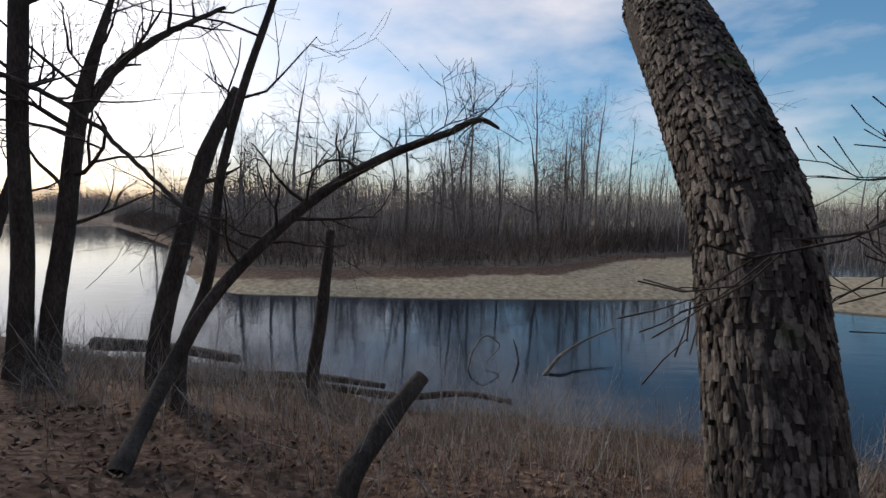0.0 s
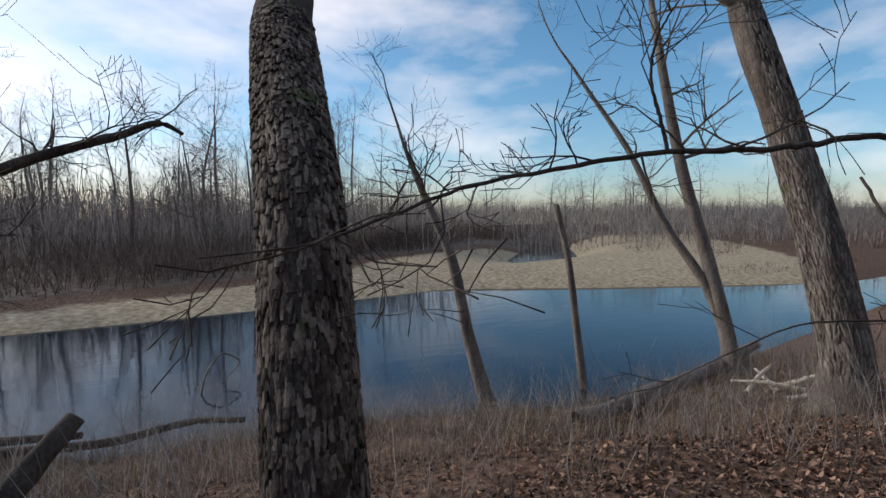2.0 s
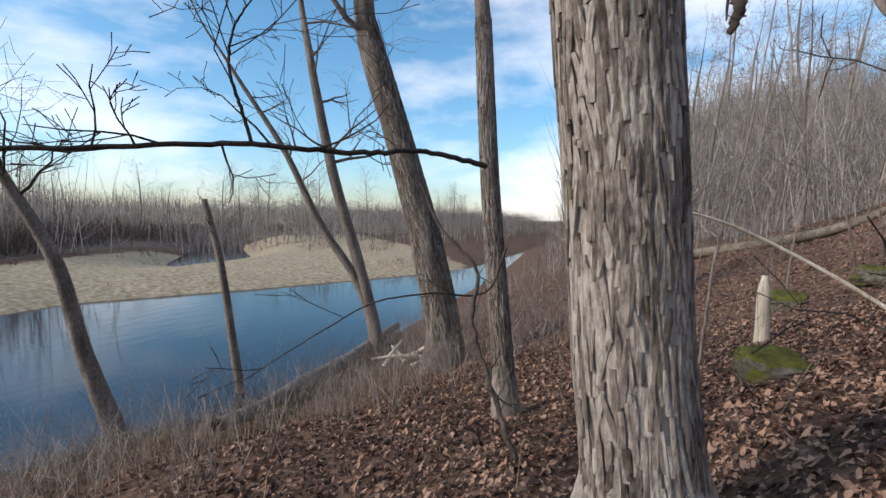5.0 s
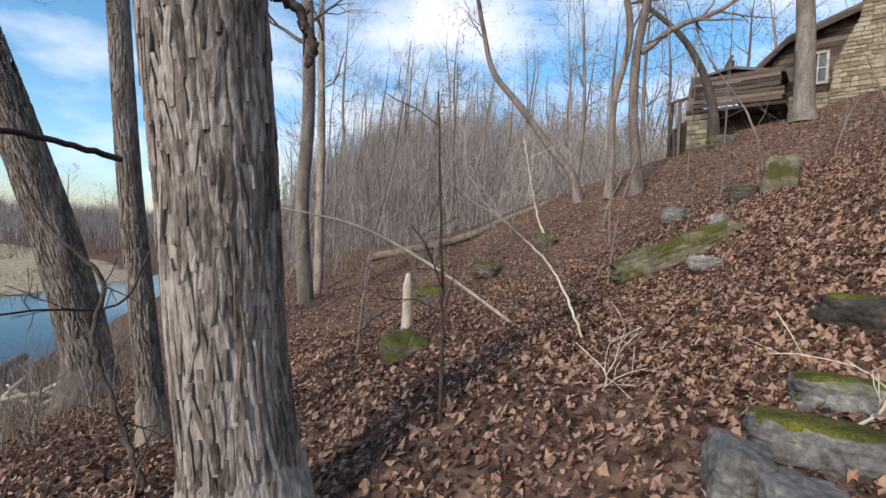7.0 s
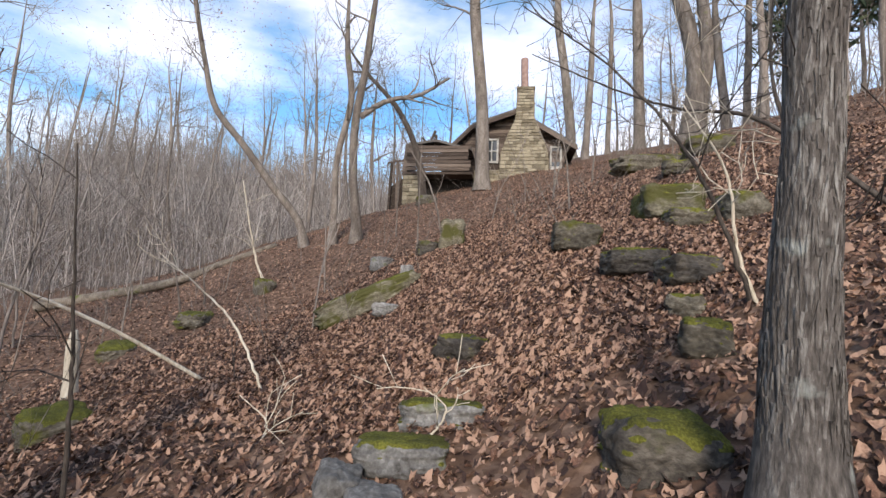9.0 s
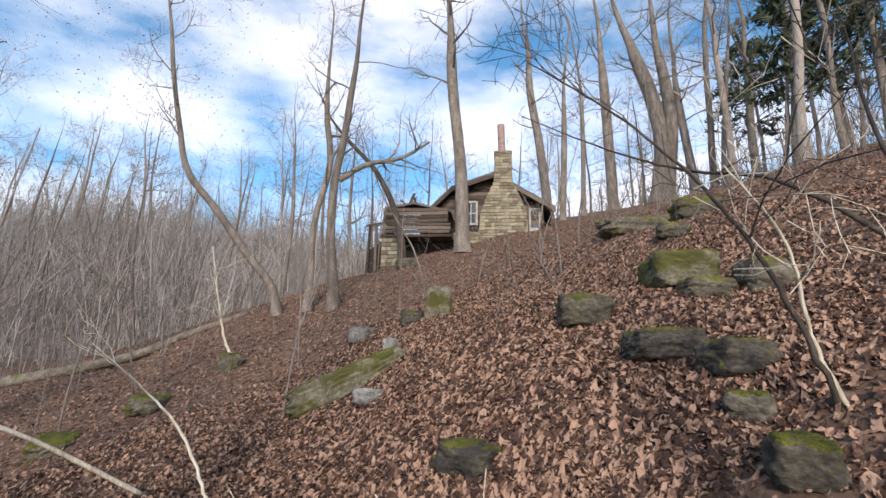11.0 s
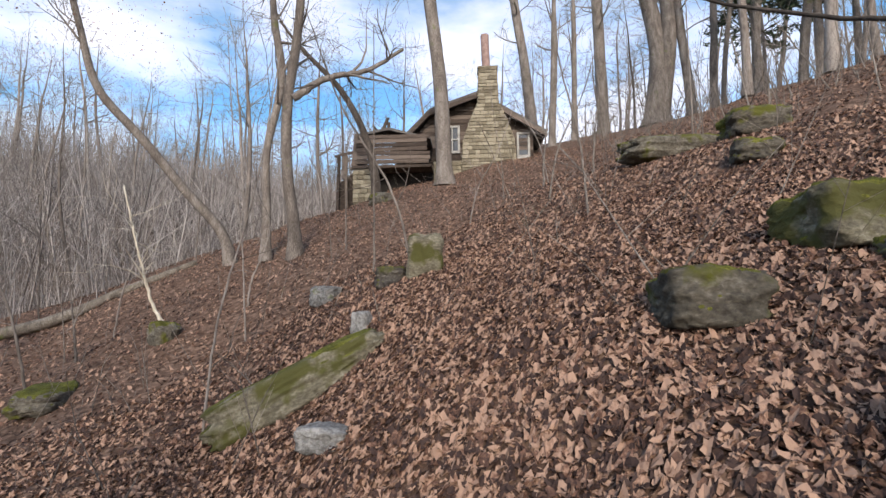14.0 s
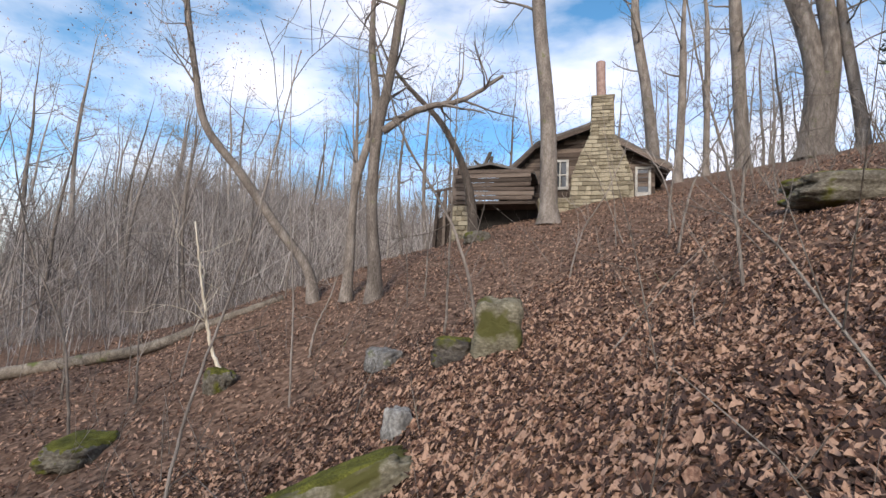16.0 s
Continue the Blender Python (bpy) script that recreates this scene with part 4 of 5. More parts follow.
rock("mossy_rock", 11.2, -2.55, 1.1, 0.36, 0.6, "low mossy rock on the slope", 23, -20, 0, None, 0.7, 0.35)
rock("mossy_rock", 11.5, -3.85, 1.0, 0.34, 0.6, "low mossy rock on the slope", 28, -30, 0, None, 0.6, 0.4)


def gnawed_stump(x, y):
    z = gz(x, y)
    t = thing("gnawed_stump", x, y, z, "pale gnawed sapling stump standing behind a mossy rock", "stump")
    g = Geo()
    S, T = spline([(0, 0, -0.1), (0.01, 0, 0.25), (-0.02, 0.01, 0.62), (-0.03, 0.01, 0.8)], [0.09, 0.075, 0.07, 0.03], 24)
    tube(g, S, T, 16, True, ridged(5, 0.05, 5))
    part("stem", g.mesh("stem", M_WOOD_PALE), t)


gnawed_stump(8.3, -1.58)


# ---- the stone and timber house ----
def box(name, parent, x0, x1, y0, y1, z0, z1, mat, bevel=0.015, label=""):
    bm = bmesh.new()
    bmesh.ops.create_cube(bm, size=1)
    for v in bm.verts:
        v.co = ((v.co.x + 0.5) * (x1 - x0) + x0, (v.co.y + 0.5) * (y1 - y0) + y0, (v.co.z + 0.5) * (z1 - z0) + z0)
    if bevel:
        bmesh.ops.bevel(bm, geom=bm.edges[:], offset=bevel, segments=1, affect="EDGES")
    me = bpy.data.meshes.new(name)
    bm.to_mesh(me)
    bm.free()
    me.materials.append(mat)
    return part(name, me, parent, label)


def prism(name, parent, outline, y0, y1, mat, label=""):
    """A plate with the given outline in x and z."""
    n = len(outline)
    v = [(x, y0, z) for x, z in outline] + [(x, y1, z) for x, z in outline]
    f = [list(range(n)), list(range(2 * n - 1, n - 1, -1))] + [[i, i + n, (i + 1) % n + n, (i + 1) % n] for i in range(n)]
    me = mesh_of(name, v, f, mat, False)
    bm = bmesh.new()
    bm.from_mesh(me)
    bmesh.ops.recalc_face_normals(bm, faces=bm.faces)
    bm.to_mesh(me)
    bm.free()
    return part(name, me, parent, label)


HOUSE_ROOTS = []


def house():
    t = thing("stone_house", 18.43, -17.51, 0, "abandoned timber house with tall stone chimney on the hilltop", "house")
    t.rotation_euler = (0, 0, radians(217.4))
    rng = np.random.default_rng(8)
    ridge_x, ridge_z, eave_z = 3.5, 10.6, 8.55
    # walls: the gable towards the river, with a hole for the window, and the closed rest
    wall = prism("wall", t, [(0.1, 6.3), (6.0, 6.3), (6.0, 9.05), (ridge_x, ridge_z), (1.3, 9.75), (0.1, 8.5)], 0.10, 0.22, M_PLANK, "dark weathered timber gable")
    box("side_wall", t, 0.1, 0.3, 0.22, 7.0, 6.0, 8.5, M_PLANK)
    box("side_wall", t, 5.8, 6.0, 0.22, 7.0, 6.0, 8.9, M_PLANK)
    prism("rear_wall", t, [(0.1, 6.3), (6.0, 6.3), (6.0, 9.05), (ridge_x, ridge_z), (1.3, 9.75), (0.1, 8.5)], 7.0, 7.15, M_PLANK)
    # siding boards on the gable
    z = 7.0
    while z < 10.5:
        xl = float(np.interp(z + 0.15, [8.5, 9.75, ridge_z], [0.1, 1.3, ridge_x]))
        xr = 6.0 if z < 9.0 else 6.0 - (z - 9.0) / (ridge_z - 9.0) * (6.0 - ridge_x)
        for a, b in ((xl, 1.98), (2.62, xr)) if 7.95 < z < 9.35 else ((xl, xr),):
            if b - a > 0.1:
                box("siding_board", wall, a, b, 0.065 + rng.uniform(0, 0.012), 0.099, z, z + 0.185, M_PLANK, 0.008)
        z += 0.19
    # roof slabs with overhang
    for run in (((ridge_x, ridge_z), (1.3, 9.85), (-0.55, 8.0)), ((ridge_x, ridge_z), (6.55, 8.72))):
        prism("roof", t, [(x, z + 0.02) for x, z in run] + [(x, z + 0.17) for x, z in run[::-1]], -0.45, 7.4, M_ROOF, "dark shingled roof slope")
        prism("barge_board", t, [(x, z - 0.15) for x, z in run] + [(x, z + 0.05) for x, z in run[::-1]], -0.5, -0.452, M_PLANK)
    # gable window
    w = box("window", t, 2.0, 2.6, 0.07, 0.098, 8.1, 9.3, M_GLASS, 0.0, "white-framed sash window")
    for a, b, c, d in ((1.95, 2.05, 8.05, 9.35), (2.55, 2.65, 8.05, 9.35), (2.05, 2.55, 9.25, 9.35), (2.05, 2.55, 8.05, 8.17), (2.05, 2.55, 8.66, 8.72), (2.27, 2.33, 8.17, 8.66), (2.27, 2.33, 8.72, 9.25)):
        box("window_frame", w, a, b, 0.0, 0.068, c, d, M_WHITE, 0.008)
    # white post and boards on the far side of the chimney; the pane is added
    w2 = box("window", t, 5.35, 5.75, 0.07, 0.098, 7.9, 8.85, M_GLASS, 0.0, "white post and boards around an added dark pane")
    for a, b, c, d in ((5.25, 5.35, 7.6, 8.95), (5.75, 5.85, 7.6, 8.95), (5.35, 5.75, 8.85, 8.95), (5.35, 5.75, 7.6, 7.9)):
        box("window_frame", w2, a, b, 0.0, 0.06, c, d, M_WHITE, 0.008)
    # chimney: core, stones, flue
    def half_width(h):
        return np.interp(h, [6.6, 8.4, 9.3, 10.2, 11.7], [1.25, 1.15, 0.85, 0.45, 0.4])
    cx = 3.95
    chim = prism("chimney", t, [(cx - half_width(h) + 0.05, h) for h in (6.5, 8.4, 9.3, 10.2, 11.7)] + [(cx + half_width(h) - 0.05, h) for h in (11.7, 10.2, 9.3, 8.4, 6.5)], -0.62, 0.05, M_MORTAR, "tapering chimney of tan sandstone blocks")
    stones = []
    for q in range(8):
        bm = bmesh.new()
        bmesh.ops.create_cube(bm, size=1)
        bmesh.ops.bevel(bm, geom=bm.edges[:], offset=0.09, segments=1, affect="EDGES")
        for v in bm.verts:
            v.co += Vector(rng.normal(0, 0.03, 3))
        me = bpy.data.meshes.new("stone")
        bm.to_mesh(me)
        bm.free()
        me.materials.append(M_STONE)
        stones.append(me)

    def course(parent, xa, xb, y, z0, h, depth=0.12):
        x = xa
        while x < xb - 0.06:
            wd = min(rng.uniform(0.18, 0.46), xb - x)
            if xb - x - wd < 0.1:
                wd = xb - x
            s = part("stone", stones[int(rng.integers(8))], parent)
            s.location = (x + wd / 2, y + rng.uniform(-0.02, 0.02), z0 + h / 2)
            s.scale = (wd - 0.015, depth, h - 0.015)
            x += wd
    h = 6.6
    while h < 11.7:
        hh = rng.uniform(0.12, 0.2)
        k = half_width(h + hh / 2)
        course(chim, cx - k, cx + k, -0.63, h, hh)
        for side in (-1, 1):
            for dy in (-0.42, -0.14):
                s = part("stone", stones[int(rng.integers(8))], chim)
                s.location = (cx + side * (k - 0.03), dy, h + hh / 2)
                s.scale = (0.12, 0.27, hh - 0.015)
        h += hh
    box("chimney_cap", t, cx - 0.46, cx + 0.46, -0.72, 0.12, 11.7, 11.8, M_STONE, 0.02)
    g = Geo()
    S = np.array([(cx - 0.05, -0.3, 11.8), (cx - 0.08, -0.3, 12.6), (cx - 0.1, -0.3, 13.4)])
    tube(g, S, [0.19, 0.185, 0.19], 16, True)
    part("flue", g.mesh("flue", M_CLAY), t, "reddish clay flue pipe")
    # stone part beside the chimney
    low = box("stone_wall", t, 1.45, 2.75, -0.22, 0.06, 6.2, 7.65, M_MORTAR, 0.01, "tan sandstone wall below the gable")
    for z0 in np.arange(6.4, 7.6, 0.2):
        course(low, 1.45, 2.72, -0.24, z0, 0.2)
    low2 = box("stone_wall", t, 5.15, 6.1, -0.22, 0.06, 6.2, 7.55, M_MORTAR, 0.01)
    for z0 in np.arange(6.6, 7.4, 0.2):
        course(low2, 5.15, 6.1, -0.24, z0, 0.2)
    # collapsed porch in front of the low end
    deck = box("porch_deck", t, -2.0, 1.45, -1.6, 0.05, 7.08, 7.2, M_PLANK, 0.01, "sagging timber porch deck")
    for k in range(7):
        b = box("porch_board", t, -1.9 + 0.03 * k, 1.3, -1.66 - 0.012 * (k % 2), -1.62, 7.25 + k * 0.18, 7.25 + k * 0.18 + 0.16, M_PLANK, 0.008)
        b.rotation_euler = (0, radians(rng.uniform(-0.8, 0.8)), 0)
    prism("porch_end", t, [(-2.0, 7.2), (-1.86, 8.62), (-1.74, 8.62), (-1.74, 7.2)], -1.6, 0.3, M_PLANK)
    prism("porch_roof", t, [(-1.9, 8.5), (-0.4, 8.75), (1.4, 8.3), (1.4, 8.4), (-0.4, 8.86), (-1.9, 8.6)], -1.5, 0.0, M_ROOF)
    # solid panel added under the deck, its shade painted in as near-black
    box("porch_shade_panel", t, -1.1, 1.4, -0.5, -0.3, 5.4, 7.07, M_PORCH_SHADE, 0.0, "near-black panel standing for the shade below the porch")
    pier = box("pier", t, -1.95, -1.15, -1.5, -0.9, 4.9, 7.08, M_MORTAR, 0.01, "tan sandstone pier")
    for z0 in np.arange(5.2, 7.0, 0.2):
        course(pier, -1.95, -1.15, -1.52, z0, 0.2)
    for x, lean in ((-2.9, 0.1), (-2.45, -0.05)):
        prism("porch_post", t, [(x, 4.9), (x + 0.12, 4.9), (x + 0.12 + lean, 7.9), (x + lean, 7.9)], -0.9, -0.78, M_PLANK)
    prism("porch_rail", t, [(-2.95, 7.75), (-1.9, 7.95), (-1.9, 8.05), (-2.95, 7.85)], -0.93, -0.85, M_PLANK)
    prism("porch_skirt", t, [(-3.0, 4.9), (-2.0, 4.9), (-2.0, 7.2), (-2.85, 6.6)], -0.6, -0.55, M_PLANK, "dark leaning boards")
    for x0, x1, z1 in ((-0.9, -0.55, 9.4), (-0.75, -1.2, 9.05), (-0.55, -0.5, 9.2)):
        prism("broken_beam", t, [(x0, 8.55), (x0 + 0.14, 8.55), (x1 + 0.12, z1), (x1, z1)], -1.2, -1.08, M_BARK_DARK)
    return t


house()
rock("dark_rock", 15.9, -13.9, 0.9, 0.5, 0.7, "dark rock heap in front of the porch", 31, 0, 0, M_ROCK, 0.0, 0.3)


# ---- woods: a few grown trees, then copies of them ----
def wood_tree(seed, tall, radius, label, limbs=12, limb=2.4, low=0.4, mat=None, depth=3):
    rng = np.random.default_rng(seed)
    P = [(0, 0, -0.3)]
    d = np.array([rng.normal(0, 0.05), rng.normal(0, 0.05), 1.0])
    for k in range(6):
        d = d + np.array([rng.normal(0, 0.05), rng.normal(0, 0.05), 0])
        P.append(tuple(np.array(P[-1]) + d / np.linalg.norm(d) * tall * 0.75 / 6))
    return standing_tree("woodland_tree", P, list(np.linspace(radius, radius * 0.5, 7)), label, seed, mat or M_BARK_FAR, 8, 14, 0, tall * 0.25, depth, low, limbs, limb, "bare trees of the wood", kids=(3, 4), thin=0.011)


rng = np.random.default_rng(77)
protos = [wood_tree(200 + q, tall, rad, "tall thin bare woodland tree", limbs, limb, low)
          for q, (tall, rad, limbs, limb, low) in enumerate([(15, 0.16, 13, 3.6, 0.35), (17, 0.2, 13, 4.2, 0.4), (13, 0.12, 12, 3.0, 0.3), (18, 0.22, 13, 4.4, 0.45), (11, 0.09, 12, 2.6, 0.3)])]
spread_protos = [wood_tree(220 + q, tall, rad, "spreading bare tree on the far bank", 14, limb, 0.25) for q, (tall, rad, limb) in enumerate([(9, 0.13, 3.8), (11, 0.16, 4.4), (8, 0.1, 3.4)])]
home = [(24, -34), (28, -30), (20, -40), (33, -24), (26, -22), (-22, 64), (60, 110), (30, 90)]
for p, (x, y) in zip(protos + spread_protos, home):
    p.location = (x, y, gz(x, y))


def plant(proto, x, y, size):
    m = pose(x, y, gz(x, y), 0, 0, float(rng.uniform(0, 360))) @ Matrix.Diagonal((size, size, size * float(rng.uniform(0.9, 1.15)), 1))
    return copy_thing(proto, m)


def house_clear(x, y):
    lx = (x - 18.43) * -0.795 + (y + 17.51) * -0.607
    ly = (x - 18.43) * 0.607 + (y + 17.51) * -0.795
    return not (-4 < lx < 7.5 and -9 < ly < 8.5)


# the hilltop wood behind and beside the house
count = 0
while count < 84:
    x, y = rng.uniform(-26, 46), rng.uniform(-62, -18)
    if house_clear(x, y) and (y < -23 or x > 22 or x < 0) and math.hypot(x - 4, y + 3) > 15:
        plant(protos[int(rng.integers(5))], x, y, rng.uniform(0.7, 1.1))
        count += 1
# the hollow and the wooded hill beyond it
count = 0
while count < 90:
    x, y = rng.uniform(19, 95), rng.uniform(-55, 7)
    if house_clear(x, y) and np.interp(x, NEAR_X, NEAR_Y) - y > 5:
        plant(protos[int(rng.integers(5))], x, y, rng.uniform(0.6, 1.0))
        count += 1
# the far bank
count = 0
while count < 95:
    x, y = rng.uniform(-55, 22), rng.uniform(27, 75)
    if y - np.interp(x, FAR_X, FAR_Y) > np.interp(x, [-14, -9, 0, 8, 17, 30], [3, 5.5, 7, 9, 17, 32]) and (x < 18 or y > 45):
        plant((protos + spread_protos * 2)[int(rng.integers(11))], x, y, rng.uniform(0.6, 1.0))
        count += 1
for k in range(55):
    x = rng.uniform(15, 190)
    y = (72 if k % 3 else 130) + rng.uniform(-8, 30) - 0.15 * x
    if y - np.interp(x, FAR_X, FAR_Y) > 34:
        plant(spread_protos[int(rng.integers(3))], x, y, rng.uniform(0.7, 1.25))


# ---- saplings, bare poles and thin branches close by ----
standing_tree("thin_tree", [(13.57, 0.11, -0.6), (13.56, 0.28, 2.38), (13.56, 0.19, 4.29), (13.56, 0.28, 6.94)], [0.2, 0.16, 0.15, 0.14], "straight grey tree behind the stout old tree", 131, M_BARK, 16, 50, 0.05, 5, 3, 0.5, 9, 2.4)
standing_tree("thin_tree", [(15.58, -0.08, -0.5), (15.58, -0.06, 4.0), (15.57, 0.01, 7.07)], [0.14, 0.11, 0.09], "thin pale tree in the hollow", 133, M_BARK_PALE, 12, 40, 0.03, 5, 3, 0.5, 9, 2.0)


def sapling(P, r, label, seed, mat=None, kids=5, limb=0.5, depth=1, rooted=True):
    P = [np.array(p, float) for p in P]
    if rooted:
        P[-1][2] = gz(P[-1][0], P[-1][1]) - 0.05
    P = P[::-1]
    t = thing("sapling", *P[0], label, "sapling", "saplings on the slope")
    named_branch(t, [tuple(p) for p in P], list(np.linspace(r, r * 0.3, len(P))), mat or M_BARK, seed, depth, kids, limb, "stem")
    return t


sapling([(4.14, -1.05, 2.45), (4.14, -1.09, 1.75), (4.14, -1.12, 1.16), (4.13, -1.13, 0.3)], 0.014, "thin dark bare sapling on the path", 1, M_BARK_DARK, 4, 0.5)
sapling([(12.36, -4.93, 4.04), (12.30, -5.20, 2.71), (12.23, -5.43, 1.86), (12.16, -5.66, 1.2)], 0.04, "pale thin sapling with flaking bark", 2, M_WOOD_PALE, 7, 0.9)
sapling([(3.26, -3.57, 3.97), (2.67, -3.82, 3.39), (2.30, -3.87, 2.90), (1.97, -3.87, 2.22), (1.82, -3.9, 1.7)], 0.016, "slender bare sapling with pale curving stems", 3, M_BARK_DARK, 7, 0.8, 2)
sapling([(2.18, -3.81, 2.99), (1.96, -3.87, 2.55), (1.90, -3.89, 2.05), (1.80, -3.91, 1.6)], 0.014, "slender pale sapling beside a tree", 4, M_WOOD_PALE, 5, 0.6, 2)
sapling([(1.62, -3.34, 3.29), (1.59, -3.14, 2.77), (1.51, -3.05, 2.38), (1.5, -3.0, 1.3)], 0.013, "thin dark bare sapling beside a tree", 5, M_BARK_DARK, 6, 0.6, 2)
sapling([(4.24, -2.00, 1.04), (4.06, -2.11, 0.87), (4.00, -2.03, 0.78), (3.96, -1.67, 0.62), (3.86, -1.38, 0.46)], 0.011, "pale crooked fallen twig on dead leaves", 7, M_WOOD_PALE, 4, 0.3)
sapling([(3.05, -2.51, 1.25), (2.94, -2.58, 1.15), (3.01, -2.53, 1.0), (3.21, -2.50, 0.9)], 0.009, "pale forked twig on a mossy rock", 8, M_WOOD_PALE, 4, 0.25)
sapling([(5.53, -1.77, 1.97), (5.32, -2.04, 1.69), (5.10, -2.20, 1.47), (4.84, -2.44, 0.9)], 0.012, "pale bare branch leaning from the slope", 9, M_WOOD_PALE, 3, 0.4)
sapling([(4.73, -5.74, 4.90), (3.66, -5.86, 4.17), (2.81, -5.61, 3.65), (2.18, -5.30, 3.34), (1.2, -5.2, 2.2)], 0.022, "long thin bare branch arching over the slope", 10, M_BARK_DARK, 4, 0.5)
r_sap = np.random.default_rng(31)
for k in range(46):
    x, y = r_sap.uniform(5, 22), r_sap.uniform(-16, 1)
    tall = r_sap.uniform(1.5, 4.5)
    if not house_clear(x, y) or math.hypot(x - 3.2, y + 2.6) < 4.5:
        continue
    dx, dy = r_sap.normal(0, 0.12, 2) * tall
    z = gz(x, y)
    sapling([(x + dx * 1.6, y + dy * 1.6, z + tall), (x + dx, y + dy, z + tall * 0.6), (x + dx * 0.3, y + dy * 0.3, z + tall * 0.3), (x, y, z)], r_sap.uniform(0.008, 0.025),
            "thin bare sapling on the leafy slope", 40 + k, M_BARK_FAR if k % 3 else M_BARK, 6, 0.7, 1)


def brown_leaves(tree_ob, centre, spread, n, seed):
    """Withered leaves that still hang on the twigs."""
    r = np.random.default_rng(seed)
    c = np.array(centre) - np.array(tree_ob.location) + r.normal(0, 1, (n, 3)) * np.array(spread)
    a, b = r.normal(0, 0.013, (n, 3)), r.normal(0, 0.01, (n, 3))
    v = np.stack([c - a, c + b, c + a, c - b + r.normal(0, 0.01, (n, 3))], 1).reshape(-1, 3)
    ob = part("withered_leaf", mesh_of("withered_leaf", v, (np.arange(n)[:, None] * 4 + np.arange(4)[None]), M_LEAF_TREE, False), tree_ob, "withered reddish brown leaves")
    tagged(ob, kind="stuff")


brown_leaves(leaning_thin, (16.9, -4.6, 10.3), (2.0, 2.0, 1.8), 2200, 3)
brown_leaves(leaning_thin, (16.5, -6.0, 8.2), (1.1, 1.1, 0.9), 300, 4)


def pine(x, y, tall, seed):
    """A conifer: a straight trunk with whorls of drooping boughs and tufts of needles."""
    r = np.random.default_rng(seed)
    t = thing("pine_tree", x, y, gz(x, y), "dark green pine on the hilltop", "tree", "pines on the hilltop")
    g, c = Geo(), Geo()
    tube(g, [(0, 0, -0.3), (0.05, 0, tall * 0.5), (0, 0.05, tall)], [0.2, 0.13, 0.03], 8)
    for k in range(70):
        h = tall * r.uniform(0.3, 0.98)
        ln = (tall - h) * 0.3 + 0.5
        ang = r.uniform(0, 6.28)
        d = np.array([math.cos(ang), math.sin(ang), r.uniform(-0.15, 0.25)])
        tube(g, [np.array([0, 0, h]), np.array([0, 0, h]) + d * ln * 0.5, np.array([0, 0, h]) + d * ln], [0.03, 0.02, 0.008], 3)
        for _ in range(26):
            p = np.array([0, 0, h]) + d * ln * r.uniform(0.25, 1.05) + r.normal(0, 0.12, 3)
            a, b = r.normal(0, 0.2, 3), r.normal(0, 0.05, 3)
            c.add([p - a, p + b, p + a, p - b], [[0, 1, 2, 3]])
    part("trunk", g.mesh("trunk", M_BARK), t)
    tagged(part("needles", c.mesh("needles", M_PINE, False), t, "dark green needles"), kind="stuff")


for k, (x, y, tall) in enumerate([(3.5, -28, 11), (0.5, -26, 12), (-2.5, -29, 12), (7, -39, 13), (-6, -27, 12), (2, -36, 14)]):
    pine(x, y, tall, 60 + k)


# ---- stuff that nobody could count ----
def stems(name, x, y, tall, r, mat, label, seed, lean=0.12, forks=2):
    """Thin upright stems with a few forks, joined."""
    q = np.random.default_rng(seed)
    n = len(x)
    base = np.stack([x, y, height(x, y) - 0.03], -1)
    V, F, k0 = [], [], 0

    def sticks(a, b, ra, rb):
        nonlocal k0
        d = b - a
        u = np.cross(d, np.array([0.3, 0.9, 0.1]))
        u /= np.maximum(np.linalg.norm(u, axis=1, keepdims=True), 1e-6)
        w = np.cross(d, u)
        w /= np.maximum(np.linalg.norm(w, axis=1, keepdims=True), 1e-6)
        ring = [math.cos(c) * u + math.sin(c) * w for c in (0, 2.094, 4.189)]
        vs = np.stack([a + ra[:, None] * c for c in ring] + [b + rb[:, None] * c for c in ring], 1)
        i = k0 + np.arange(len(a))[:, None] * 6
        F.append(np.concatenate([i + np.array([[0, 1, 4, 3]]), i + np.array([[1, 2, 5, 4]]), i + np.array([[2, 0, 3, 5]])]))
        V.append(vs.reshape(-1, 3))
        k0 += len(a) * 6
    l1 = q.normal(0, lean, (n, 3)) * tall[:, None]
    l1[:, 2] = tall * 0.55
    mid = base + l1
    l2 = l1 * 0.9 + q.normal(0, lean * 0.7, (n, 3)) * tall[:, None]
    l2[:, 2] = tall * 0.45
    tip = mid + l2
    sticks(base, mid, r, r * 0.7)
    sticks(mid, tip, r * 0.7, r * 0.15)
    for _ in range(forks):
        u = q.uniform(0.2, 0.9, (n, 1))
        a = base + (mid - base) * u
        b = a + np.stack([q.normal(0, 0.2, n), q.normal(0, 0.2, n), q.uniform(0.2, 0.45, n)], -1) * tall[:, None]
        sticks(a, b, r * 0.5, r * 0.12)
    return tagged(new(name, mesh_of(name, np.concatenate(V), np.concatenate(F), mat)), label, "undergrowth", kind="stuff")


q = np.random.default_rng(5)
